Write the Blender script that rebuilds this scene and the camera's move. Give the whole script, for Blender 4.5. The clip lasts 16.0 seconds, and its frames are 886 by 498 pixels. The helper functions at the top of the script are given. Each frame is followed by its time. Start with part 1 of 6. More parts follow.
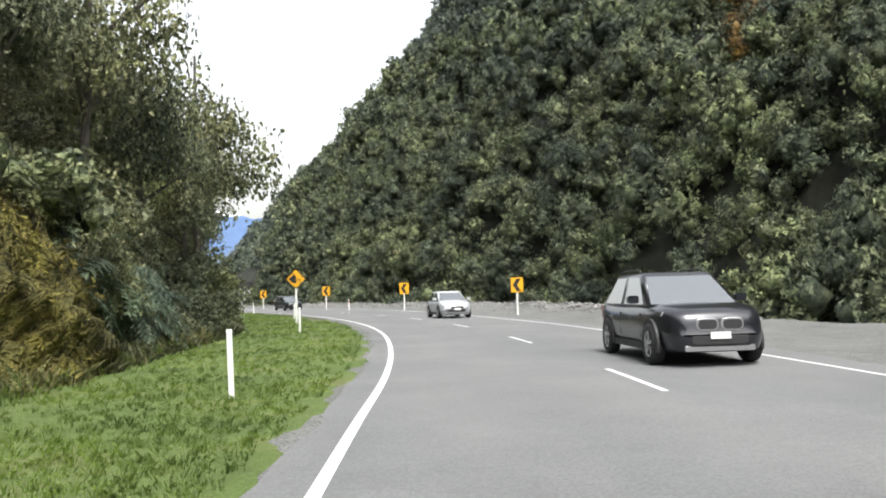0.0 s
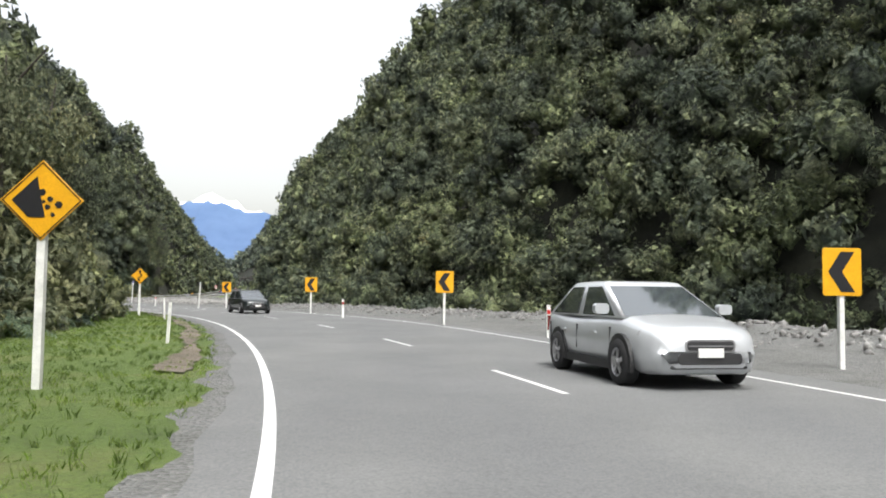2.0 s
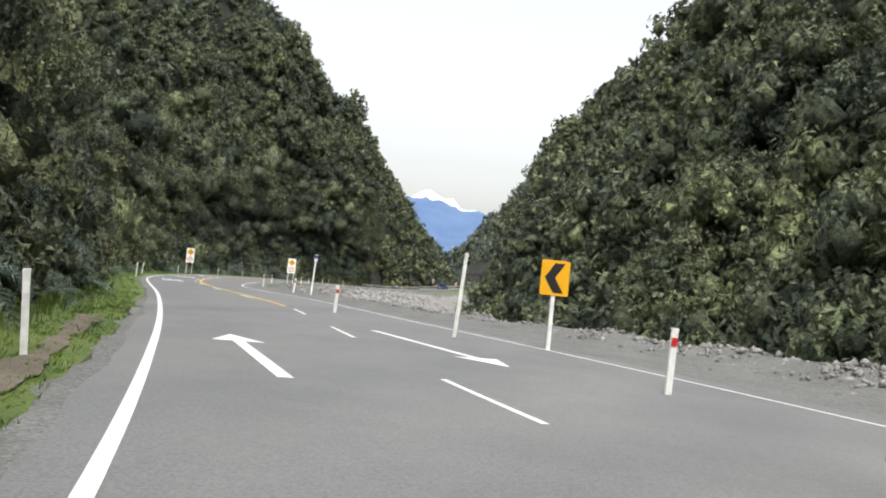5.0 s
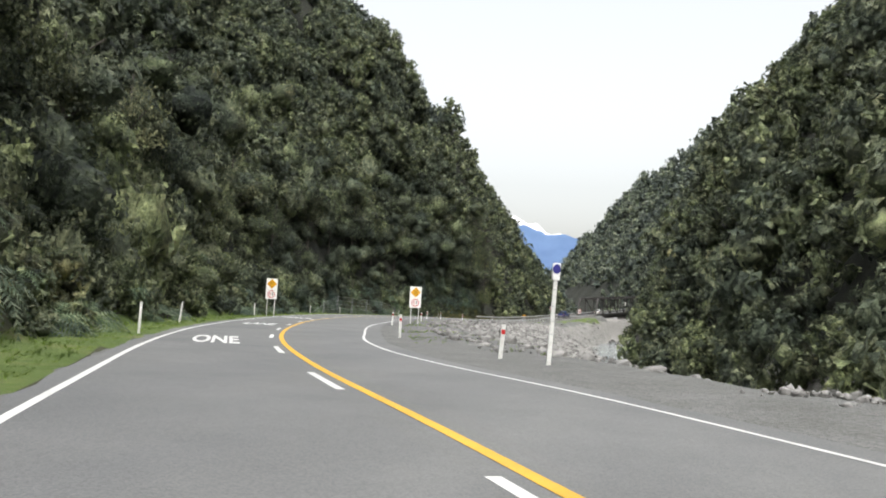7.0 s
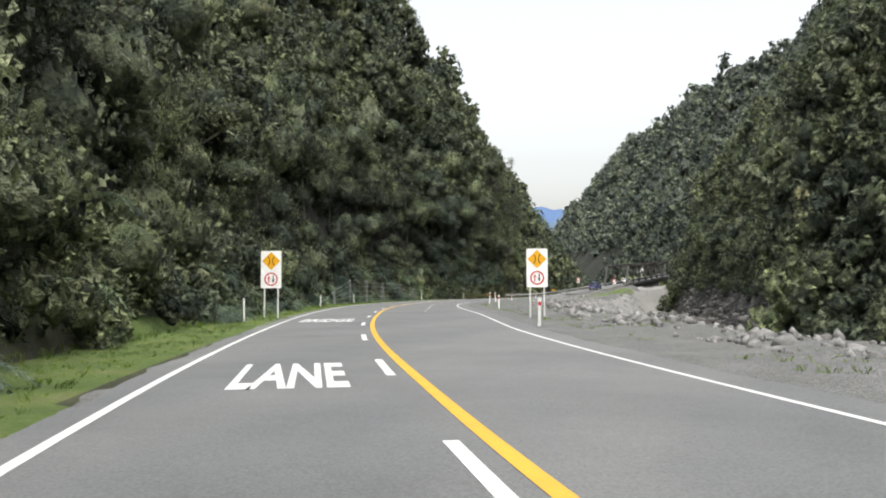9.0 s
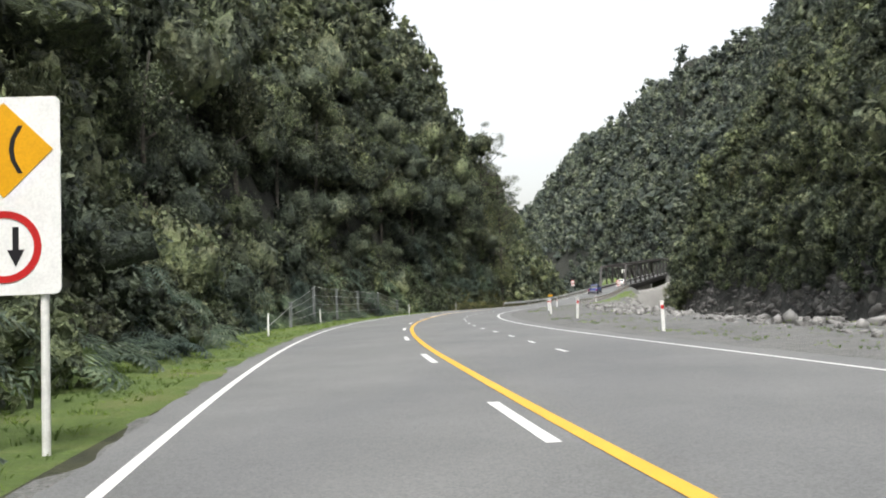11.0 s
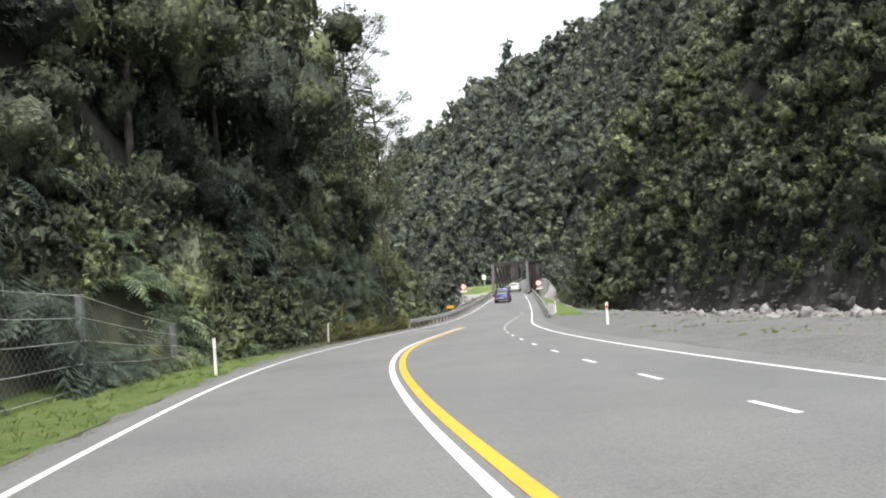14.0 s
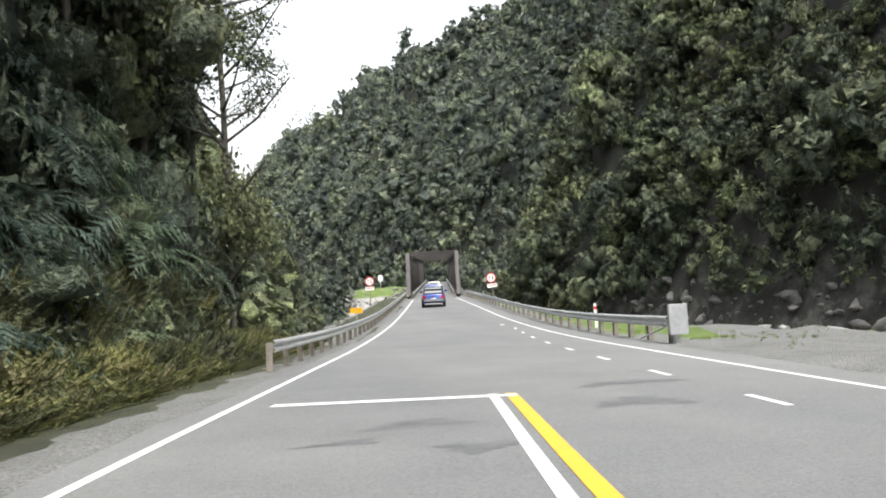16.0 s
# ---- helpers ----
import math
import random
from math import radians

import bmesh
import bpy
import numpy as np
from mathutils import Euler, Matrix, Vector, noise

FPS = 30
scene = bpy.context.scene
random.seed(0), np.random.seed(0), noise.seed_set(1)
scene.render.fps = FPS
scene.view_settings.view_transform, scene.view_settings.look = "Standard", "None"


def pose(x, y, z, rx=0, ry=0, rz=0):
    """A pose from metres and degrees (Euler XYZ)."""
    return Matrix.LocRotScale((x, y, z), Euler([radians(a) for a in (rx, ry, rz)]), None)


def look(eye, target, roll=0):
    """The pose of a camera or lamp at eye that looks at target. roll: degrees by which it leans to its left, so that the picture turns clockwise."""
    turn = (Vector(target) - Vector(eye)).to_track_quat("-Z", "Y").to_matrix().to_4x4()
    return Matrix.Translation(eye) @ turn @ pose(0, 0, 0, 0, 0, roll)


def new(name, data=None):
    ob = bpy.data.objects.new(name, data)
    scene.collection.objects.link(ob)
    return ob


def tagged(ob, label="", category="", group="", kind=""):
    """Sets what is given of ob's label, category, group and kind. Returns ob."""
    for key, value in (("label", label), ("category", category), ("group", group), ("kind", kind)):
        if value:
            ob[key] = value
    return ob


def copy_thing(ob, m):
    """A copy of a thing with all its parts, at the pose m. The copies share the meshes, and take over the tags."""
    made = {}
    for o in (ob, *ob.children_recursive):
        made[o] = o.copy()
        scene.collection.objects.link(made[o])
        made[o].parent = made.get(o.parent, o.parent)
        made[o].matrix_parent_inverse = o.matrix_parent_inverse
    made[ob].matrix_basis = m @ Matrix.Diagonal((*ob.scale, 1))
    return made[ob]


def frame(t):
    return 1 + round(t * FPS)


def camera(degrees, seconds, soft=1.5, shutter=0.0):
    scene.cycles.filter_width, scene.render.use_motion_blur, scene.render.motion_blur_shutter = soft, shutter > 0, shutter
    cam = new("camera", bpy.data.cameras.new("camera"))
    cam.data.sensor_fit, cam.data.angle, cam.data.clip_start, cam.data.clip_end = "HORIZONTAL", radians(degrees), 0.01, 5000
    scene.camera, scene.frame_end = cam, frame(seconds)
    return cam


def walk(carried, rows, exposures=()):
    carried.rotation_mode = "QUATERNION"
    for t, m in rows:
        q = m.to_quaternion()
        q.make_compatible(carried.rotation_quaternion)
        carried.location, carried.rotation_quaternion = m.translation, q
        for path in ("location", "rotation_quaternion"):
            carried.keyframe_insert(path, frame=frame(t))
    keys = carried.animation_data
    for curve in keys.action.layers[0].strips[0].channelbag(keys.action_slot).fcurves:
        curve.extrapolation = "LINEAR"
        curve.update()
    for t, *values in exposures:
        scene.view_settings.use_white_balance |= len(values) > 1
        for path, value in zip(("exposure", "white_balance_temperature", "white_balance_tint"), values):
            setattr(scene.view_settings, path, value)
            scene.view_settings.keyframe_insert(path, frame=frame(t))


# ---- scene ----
cam = camera(56.4, 16.0, soft=1.9)
PATH = [
    (0, (0.33, -0.42, 1.439), (0.588, 9.566, 1.961), -1.64),
    (0.5, (0.43, 8.19, 1.382), (0.740, 18.169, 1.956), -1.71),
    (1, (0.23, 16.57, 1.300), (0.514, 26.544, 1.896), -0.73),
    (1.5, (-0.34, 24.95, 1.250), (-0.163, 34.929, 1.828), -0.04),
    (2, (-1.35, 33.32, 1.204), (-1.341, 43.306, 1.783), 0.68),
    (2.5, (-2.93, 41.89, 1.164), (-3.117, 51.871, 1.740), 1.60),
    (3, (-4.91, 50.57, 1.149), (-5.356, 60.542, 1.705), 2.62),
    (3.5, (-7.37, 58.95, 1.171), (-8.116, 68.905, 1.689), 3.60),
    (4, (-10.19, 67.16, 1.215), (-11.599, 77.043, 1.699), 5.05),
    (4.5, (-13.48, 75.16, 1.194), (-15.302, 84.979, 1.678), 5.39),
    (4.7, (-15.01, 78.32, 1.191), (-17.128, 88.083, 1.675), 5.75),
    (5, (-17.27, 83.00, 1.216), (-19.747, 92.676, 1.713), 5.86),
    (5.5, (-21.02, 90.64, 1.263), (-23.925, 100.191, 1.807), 5.27),
    (6, (-24.97, 98.11, 1.271), (-28.139, 107.571, 1.882), 4.31),
    (6.5, (-29.33, 105.44, 1.248), (-32.656, 114.841, 1.933), 3.53),
    (6.8, (-32.23, 109.79, 1.244), (-35.639, 119.158, 1.969), 3.35),
    (7, (-34.31, 112.67, 1.259), (-37.773, 122.019, 2.009), 3.40),
    (7.5, (-39.48, 119.64, 1.332), (-43.009, 128.969, 2.102), 2.67),
    (8, (-44.31, 126.46, 1.321), (-47.774, 135.815, 2.042), 1.98),
    (8.5, (-48.79, 133.48, 1.265), (-52.116, 142.890, 1.891), 0.84),
    (9, (-52.86, 140.51, 1.230), (-56.046, 149.978, 1.745), -0.31),
    (9.2, (-54.42, 143.17, 1.200), (-57.548, 152.661, 1.675), -0.69),
    (9.5, (-56.73, 147.26, 1.205), (-59.774, 156.776, 1.651), -1.11),
    (10, (-60.52, 154.35, 1.249), (-63.417, 163.912, 1.709), -1.54),
    (10.5, (-64.25, 161.87, 1.262), (-66.985, 171.470, 1.790), -1.86),
    (11, (-67.94, 169.87, 1.236), (-70.490, 179.523, 1.862), -2.28),
    (11.3, (-70.14, 174.95, 1.226), (-72.568, 184.627, 1.910), -2.65),
    (11.5, (-71.60, 178.46, 1.237), (-73.943, 188.152, 1.958), -2.96),
    (12, (-75.25, 187.54, 1.322), (-77.339, 197.289, 2.064), -3.43),
    (12.5, (-78.54, 197.16, 1.398), (-80.312, 206.974, 2.128), -3.97),
    (13, (-81.54, 207.20, 1.404), (-82.692, 217.110, 2.108), -4.56),
    (13.5, (-83.99, 217.45, 1.343), (-84.832, 227.388, 2.054), -4.60),
    (14, (-86.01, 227.67, 1.305), (-86.236, 237.644, 2.018), -4.59),
    (14.5, (-87.60, 237.70, 1.215), (-87.291, 247.670, 1.885), -4.48),
    (15, (-88.30, 247.70, 1.208), (-87.599, 257.652, 1.837), -4.18),
    (15.5, (-88.51, 257.68, 1.199), (-87.533, 267.613, 1.840), -3.52),
    (16, (-88.40, 267.70, 1.219), (-87.211, 277.604, 1.939), -3.07),
]
# the exposure drifts a little as the road meets more or less sky
walk(cam, [(t, look(eye, target, roll)) for t, eye, target, roll in PATH],
     [(0, 1.15), (1, 1.12), (2, 0.95), (3, 0.84), (4, 0.83), (7, 0.8), (9, 0.82), (12, 0.95), (14, 1.1), (16, 1.27)])

# world: a bright overcast sky and a weak, very wide sun
world = bpy.data.worlds.new("overcast_sky")
scene.world = world
world.use_nodes = True
wn = world.node_tree
sky = wn.nodes.new("ShaderNodeTexSky")
sky.sky_type = "NISHITA"
sky.sun_disc = False
sky.sun_elevation = radians(61)
sky.sun_rotation = radians(162)
sky.air_density, sky.dust_density, sky.ozone_density = 1.6, 5.0, 1.0
grey = wn.nodes.new("ShaderNodeHueSaturation")
grey.inputs["Saturation"].default_value = 0.22
wn.links.new(sky.outputs["Color"], grey.inputs["Color"])
wn.links.new(grey.outputs["Color"], wn.nodes["Background"].inputs["Color"])
wn.nodes["Background"].inputs["Strength"].default_value = 0.165
sun = new("sun", bpy.data.lights.new("sun", "SUN"))
sun.data.energy, sun.data.angle, sun.data.color = 1.7, radians(16), (1.0, 0.985, 0.96)
sun.matrix_world = look((0, 0, 200), (-34, 105, 0))

# ---- materials ----
def mat(name, rough=0.8, metal=0.0):
    m = bpy.data.materials.new(name)
    m.use_nodes = True
    b = m.node_tree.nodes["Principled BSDF"]
    b.inputs["Roughness"].default_value, b.inputs["Metallic"].default_value = rough, metal
    return m, m.node_tree, b


def ramp(nt, src, stops):
    r = nt.nodes.new("ShaderNodeValToRGB")
    while len(r.color_ramp.elements) < len(stops):
        r.color_ramp.elements.new(0.5)
    for e, (p, c) in zip(r.color_ramp.elements, stops):
        e.position, e.color = p, (*c, 1)
    nt.links.new(src, r.inputs["Fac"])
    return r.outputs["Color"]


def noise_of(nt, scale, detail=4.0, rough=0.6, stretch=None):
    n = nt.nodes.new("ShaderNodeTexNoise")
    n.inputs["Scale"].default_value, n.inputs["Detail"].default_value, n.inputs["Roughness"].default_value = scale, detail, rough
    g = nt.nodes.new("ShaderNodeNewGeometry")
    if stretch:
        mp = nt.nodes.new("ShaderNodeMapping")
        mp.inputs["Scale"].default_value = stretch
        nt.links.new(g.outputs["Position"], mp.inputs["Vector"])
        nt.links.new(mp.outputs["Vector"], n.inputs["Vector"])
    else:
        nt.links.new(g.outputs["Position"], n.inputs["Vector"])
    return n.outputs["Fac"]


def mix(nt, fac, a, b, kind="MIX"):
    m = nt.nodes.new("ShaderNodeMix")
    m.data_type, m.blend_type = "RGBA", kind
    for v, i in ((fac, 0), (a, 6), (b, 7)):
        if isinstance(v, (int, float)):
            m.inputs[i].default_value = v
        elif isinstance(v, tuple):
            m.inputs[i].default_value = (*v, 1)
        else:
            nt.links.new(v, m.inputs[i])
    return m.outputs[2]


def bump(nt, b, height, strength, dist):
    u = nt.nodes.new("ShaderNodeBump")
    u.inputs["Strength"].default_value, u.inputs["Distance"].default_value = strength, dist
    nt.links.new(height, u.inputs["Height"])
    nt.links.new(u.outputs["Normal"], b.inputs["Normal"])


def plain(name, color, rough=0.6, metal=0.0, vary=0.12, scale=6.0, bumps=0.0):
    """A surface of one colour with soft wear at two scales."""
    m, nt, b = mat(name, rough, metal)
    lo = tuple(c * (1 - vary * 1.6) for c in color)
    hi = tuple(min(1, c * (1 + vary)) for c in color)
    c1 = ramp(nt, noise_of(nt, scale), [(0.3, lo), (0.7, hi)])
    c2 = ramp(nt, noise_of(nt, scale * 9, 3), [(0.35, (0.82, 0.82, 0.82)), (0.6, (1, 1, 1))])
    nt.links.new(mix(nt, 0.6, c1, c2, "MULTIPLY"), b.inputs["Base Color"])
    if bumps:
        bump(nt, b, noise_of(nt, scale * 6, 5), 0.5, bumps)
    return m


def foliage(name, dark, mid, light, patch=0.16, gloss=0.55, grain=5.0, thin=0.2):
    """Leaves: each leaf its own shade, a grain of leaves over the masses, drifts of hue from plant to plant, and broad
    darkening as of shadowed gullies.
    """
    m, nt, b = mat(name, gloss)
    b.inputs["Specular IOR Level"].default_value = 0.25
    g = nt.nodes.new("ShaderNodeNewGeometry")
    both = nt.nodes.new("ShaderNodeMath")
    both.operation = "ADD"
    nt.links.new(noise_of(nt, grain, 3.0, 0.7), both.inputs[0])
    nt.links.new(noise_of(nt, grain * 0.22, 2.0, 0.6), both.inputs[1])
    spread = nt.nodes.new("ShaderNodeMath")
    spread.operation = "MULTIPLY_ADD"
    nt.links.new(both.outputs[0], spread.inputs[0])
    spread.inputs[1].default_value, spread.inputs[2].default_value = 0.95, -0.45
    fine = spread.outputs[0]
    sm = nt.nodes.new("ShaderNodeMath")
    sm.operation = "MULTIPLY_ADD"
    nt.links.new(g.outputs["Random Per Island"], sm.inputs[0])
    sm.inputs[1].default_value = 0.42
    nt.links.new(fine, sm.inputs[2])
    sb = nt.nodes.new("ShaderNodeMath")
    sb.operation = "SUBTRACT"
    nt.links.new(sm.outputs[0], sb.inputs[0])
    sb.inputs[1].default_value = 0.21
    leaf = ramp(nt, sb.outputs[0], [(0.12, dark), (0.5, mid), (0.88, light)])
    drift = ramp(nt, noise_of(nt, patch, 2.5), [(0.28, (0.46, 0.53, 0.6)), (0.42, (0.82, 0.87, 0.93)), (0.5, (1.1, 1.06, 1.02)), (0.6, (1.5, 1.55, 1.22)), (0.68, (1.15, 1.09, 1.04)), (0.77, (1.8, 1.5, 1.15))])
    # broad patches darkened and lightened in colour, like shadowed gullies and lit slopes
    gully_tone = ramp(nt, noise_of(nt, patch * 0.3, 2.0), [(0.34, (0.6, 0.64, 0.68)), (0.5, (1.0, 1.0, 1.0)), (0.66, (1.25, 1.24, 1.18))])
    col = mix(nt, 0.9, mix(nt, 0.9, leaf, drift, "MULTIPLY"), gully_tone, "MULTIPLY")
    nt.links.new(col, b.inputs["Base Color"])
    bump(nt, b, fine, 1.0, 0.4 * 5.0 / max(grain, 3.0))
    t = nt.nodes.new("ShaderNodeBsdfTranslucent")
    nt.links.new(col, t.inputs["Color"])
    s = nt.nodes.new("ShaderNodeMixShader")
    s.inputs[0].default_value = thin
    nt.links.new(b.outputs[0], s.inputs[1])
    nt.links.new(t.outputs[0], s.inputs[2])
    nt.links.new(s.outputs[0], nt.nodes["Material Output"].inputs["Surface"])
    return m


M = {}


def asphalt():
    m, nt, b = mat("chip_seal", 0.88)
    base = ramp(nt, noise_of(nt, 0.35, 5, 0.65), [(0.3, (0.122, 0.125, 0.125)), (0.7, (0.162, 0.165, 0.165))])
    tracks = ramp(nt, noise_of(nt, 0.12, 3, 0.5, (3.0, 0.6, 1)), [(0.35, (0.82, 0.83, 0.84)), (0.65, (1.05, 1.05, 1.03))])
    chips = ramp(nt, noise_of(nt, 45, 2, 0.7), [(0.35, (0.62, 0.62, 0.62)), (0.65, (1.2, 1.2, 1.18))])
    c = mix(nt, 0.7, mix(nt, 0.8, base, tracks, "MULTIPLY"), chips, "MULTIPLY")
    nt.links.new(c, b.inputs["Base Color"])
    bump(nt, b, noise_of(nt, 60, 3), 0.6, 0.01)
    return m


def ground_mat(name, stops):
    """Earth, low growth, and a forest floor darkened as deep shade."""
    m, nt, b = mat(name, 0.95)
    g1 = ramp(nt, noise_of(nt, 0.5, 6, 0.7), stops)
    g2 = ramp(nt, noise_of(nt, 22, 4, 0.75), [(0.32, (0.55, 0.55, 0.5)), (0.66, (1.3, 1.3, 1.2))])
    nt.links.new(mix(nt, 0.8, g1, g2, "MULTIPLY"), b.inputs["Base Color"])
    bump(nt, b, noise_of(nt, 3, 8, 0.75), 0.8, 0.2)
    return m


def gravel_mat(name, dark, light):
    m, nt, b = mat(name, 0.95)
    v = nt.nodes.new("ShaderNodeTexVoronoi")
    v.inputs["Scale"].default_value = 22
    gg = nt.nodes.new("ShaderNodeNewGeometry")
    nt.links.new(gg.outputs["Position"], v.inputs["Vector"])
    c1 = ramp(nt, v.outputs["Color"], [(0.1, dark), (0.9, light)])
    c2 = ramp(nt, noise_of(nt, 0.7, 5), [(0.3, (0.7, 0.7, 0.66)), (0.7, (1.1, 1.1, 1.1))])
    nt.links.new(mix(nt, 0.8, c1, c2, "MULTIPLY"), b.inputs["Base Color"])
    bump(nt, b, v.outputs["Distance"], 0.9, 0.05)
    return m


def paint_mat(name, color):
    m, nt, b = mat(name, 0.6)
    c = ramp(nt, noise_of(nt, 30, 4, 0.75), [(0.28, tuple(v * 0.45 + 0.1 for v in color)), (0.42, color)])
    c2 = ramp(nt, noise_of(nt, 1.2, 4), [(0.3, (0.8, 0.8, 0.8)), (0.6, (1, 1, 1))])
    nt.links.new(mix(nt, 0.7, c, c2, "MULTIPLY"), b.inputs["Base Color"])
    bump(nt, b, noise_of(nt, 60, 3), 0.5, 0.006)
    return m


M["road"] = asphalt()
M["earth"] = ground_mat("undergrowth", [(0.32, (0.022, 0.025, 0.014)), (0.5, (0.042, 0.046, 0.024)), (0.68, (0.07, 0.075, 0.035))])
M["gravel"] = gravel_mat("roadside_gravel", (0.108, 0.11, 0.106), (0.185, 0.187, 0.18))
M["riverbed"] = gravel_mat("river_stones", (0.16, 0.155, 0.15), (0.42, 0.41, 0.39))
M["white_paint"] = paint_mat("white_road_paint", (0.6, 0.6, 0.585))
M["yellow_paint"] = paint_mat("yellow_road_paint", (0.6, 0.34, 0.025))
M["turf"] = ground_mat("turf", [(0.3, (0.06, 0.098, 0.019)), (0.5, (0.095, 0.145, 0.03)), (0.62, (0.13, 0.158, 0.045)), (0.74, (0.155, 0.145, 0.085))])
M["grass"] = foliage("grass_blades", (0.09, 0.145, 0.027), (0.15, 0.225, 0.047), (0.24, 0.31, 0.08), 0.5, 0.7, 5.0, 0.6)
M["clay"] = ground_mat("bare_clay", [(0.3, (0.1, 0.083, 0.062)), (0.5, (0.17, 0.145, 0.115)), (0.7, (0.25, 0.225, 0.19))])
M["dry_grass"] = foliage("dry_grass_blades", (0.05, 0.062, 0.026), (0.135, 0.142, 0.066), (0.27, 0.245, 0.135), 0.5, 0.6, 5.0, 0.4)
# dark tone bluish as in shadow, light tone yellow-green as on lit leaves
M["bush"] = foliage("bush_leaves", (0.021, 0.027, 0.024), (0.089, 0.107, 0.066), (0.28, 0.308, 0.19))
# the same bush farther off, its colour turned bluer for haze
M["bush_far"] = foliage("hazed_bush_leaves", (0.025, 0.033, 0.03), (0.09, 0.108, 0.086), (0.25, 0.275, 0.215), 0.13, 0.6, 3.2)
M["bush_light"] = foliage("pale_leaves", (0.04, 0.048, 0.03), (0.145, 0.158, 0.085), (0.36, 0.37, 0.22))
M["fern"] = foliage("fern_fronds", (0.035, 0.055, 0.04), (0.11, 0.152, 0.108), (0.27, 0.315, 0.23), 0.16, 0.55, 5.0, 0.35)
M["moss"] = foliage("mossy_rock", (0.022, 0.021, 0.01), (0.09, 0.08, 0.022), (0.22, 0.19, 0.052), 0.9, 0.8, 3.0)
# floor coloured near black, so gaps between the crowns read as deep shade
M["shade_floor"] = ground_mat("shade_dark_floor", [(0.32, (0.008, 0.009, 0.007)), (0.5, (0.017, 0.019, 0.013)), (0.68, (0.032, 0.034, 0.022))])
M["cliff"] = ground_mat("cliff_face", [(0.3, (0.012, 0.012, 0.011)), (0.5, (0.029, 0.029, 0.028)), (0.62, (0.08, 0.08, 0.078)), (0.74, (0.04, 0.042, 0.025))])
M["rusty"] = foliage("rusty_leaves", (0.04, 0.032, 0.018), (0.15, 0.098, 0.035), (0.33, 0.2, 0.06))
M["bark"] = plain("bark", (0.1, 0.09, 0.075), 0.9, 0, 0.3, 3, 0.03)

# ---- plan: lines of the road as x over y, and the height of the road ----
def curve(points):
    """A smooth line through points (y, x): x as a function of y."""
    ys, xs = np.array(points, float).T
    m = np.gradient(xs, ys)

    def at(y):
        y = np.asarray(y, float)
        i = np.clip(np.searchsorted(ys, y) - 1, 0, len(ys) - 2)
        h = ys[i + 1] - ys[i]
        t = np.clip((y - ys[i]) / h, 0, 1)
        near = xs[i] * (1 + 2 * t) * (1 - t) ** 2 + m[i] * h * t * (1 - t) ** 2
        return near + xs[i + 1] * t * t * (3 - 2 * t) + m[i + 1] * h * t * t * (t - 1)
    return at


left_edge = curve([(-60, 3.3), (-41, 1.76), (-23, 0.63), (-5, -0.45), (4, -0.5), (9, -0.44), (13, -0.36), (22, -0.59), (31, -1.33), (40, -2.72), (49, -4.78), (58, -7.38), (67, -10.45),
                   (76, -14.27), (85, -18.98), (94, -24.38), (103, -30.13), (112, -36.15), (121, -42.47), (130, -48.67), (139, -54.26), (148, -59.16), (157, -63.62),
                   (166, -67.82), (175, -71.83), (184, -75.59), (193, -79.04), (202, -82.15), (211, -84.88), (220, -87.19), (229, -89.07), (238, -90.56), (247, -91.62),
                   (256, -91.95), (265, -91.42), (274, -90.57), (283, -89.59), (301, -87.54), (319, -85.42), (337, -83.33), (358, -81.0), (450, -70.4), (520, -66.5), (1200, -52)])
right_edge = curve([(-60, 9.6), (-41, 8.38), (-23, 7.63), (-5, 7.38), (4, 7.32), (13, 7.17), (22, 6.77), (31, 5.96), (40, 4.64), (49, 2.90), (58, 0.95), (67, -1.33), (76, -4.32),
                    (85, -8.31), (94, -13.35), (103, -19.3), (112, -25.9), (121, -32.35), (127, -37.1), (130.5, -40.45), (134, -43.35), (139, -46.6), (148, -51.05), (157, -55.2),
                    (166, -58.95), (175, -62.2), (184, -65.43), (193, -68.94), (202, -72.29), (211, -75.25), (220, -77.69), (229, -79.61), (238, -81.01), (247, -81.91),
                    (256, -82.43), (265, -82.57), (274, -82.34), (283, -81.75), (292, -81.03), (310, -79.59), (328, -78.37), (346, -77.40), (358, -76.8), (450, -66.2), (520, -62.2), (1200, -47)])
centre = curve([(-60, 6.2), (-41, 5.19), (-23, 4.29), (-5, 3.71), (4, 3.63), (13, 3.55), (22, 3.18), (31, 2.34), (40, 0.95), (49, -0.98), (58, -3.4), (67, -6.4), (76, -9.9),
                (85, -14.35), (94, -19.9), (103, -25.2), (112, -30.6), (120, -36.51), (128, -42.73), (136, -48.26), (144, -52.98), (152, -57.19), (160, -61.16), (168, -64.81),
                (176, -68.17), (184, -71.34), (192, -74.39), (200, -77.19), (208, -79.70), (216, -81.87), (224, -83.72), (232, -85.37), (240, -86.75), (248, -87.69), (256, -88.01),
                (264, -87.61), (272, -86.92), (280, -86.12), (290, -85.2)])
inner_dash = curve([(170, -63), (188.6, -70.2), (196.9, -72.95), (207, -76.35), (217, -79.2), (229.2, -81.95), (241, -83.35), (256.6, -84.2), (269, -84.2), (281.5, -83.4), (294, -82.2), (306, -80.7)])
gravel_edge = curve([(-60, 17), (20, 14.5), (35, 13.2), (49, 10.6), (62, 7.6), (76, 2.6), (87, -2.5), (98, -9), (110, -16.5), (118, -22.5), (125, -28.5), (134, -37), (146, -44.5), (160, -51), (180, -58.5), (198, -64), (220, -69), (240, -72.5), (262, -74.5), (290, -75.5), (330, -75.8), (358, -75.5), (450, -64.8), (1200, -45)])
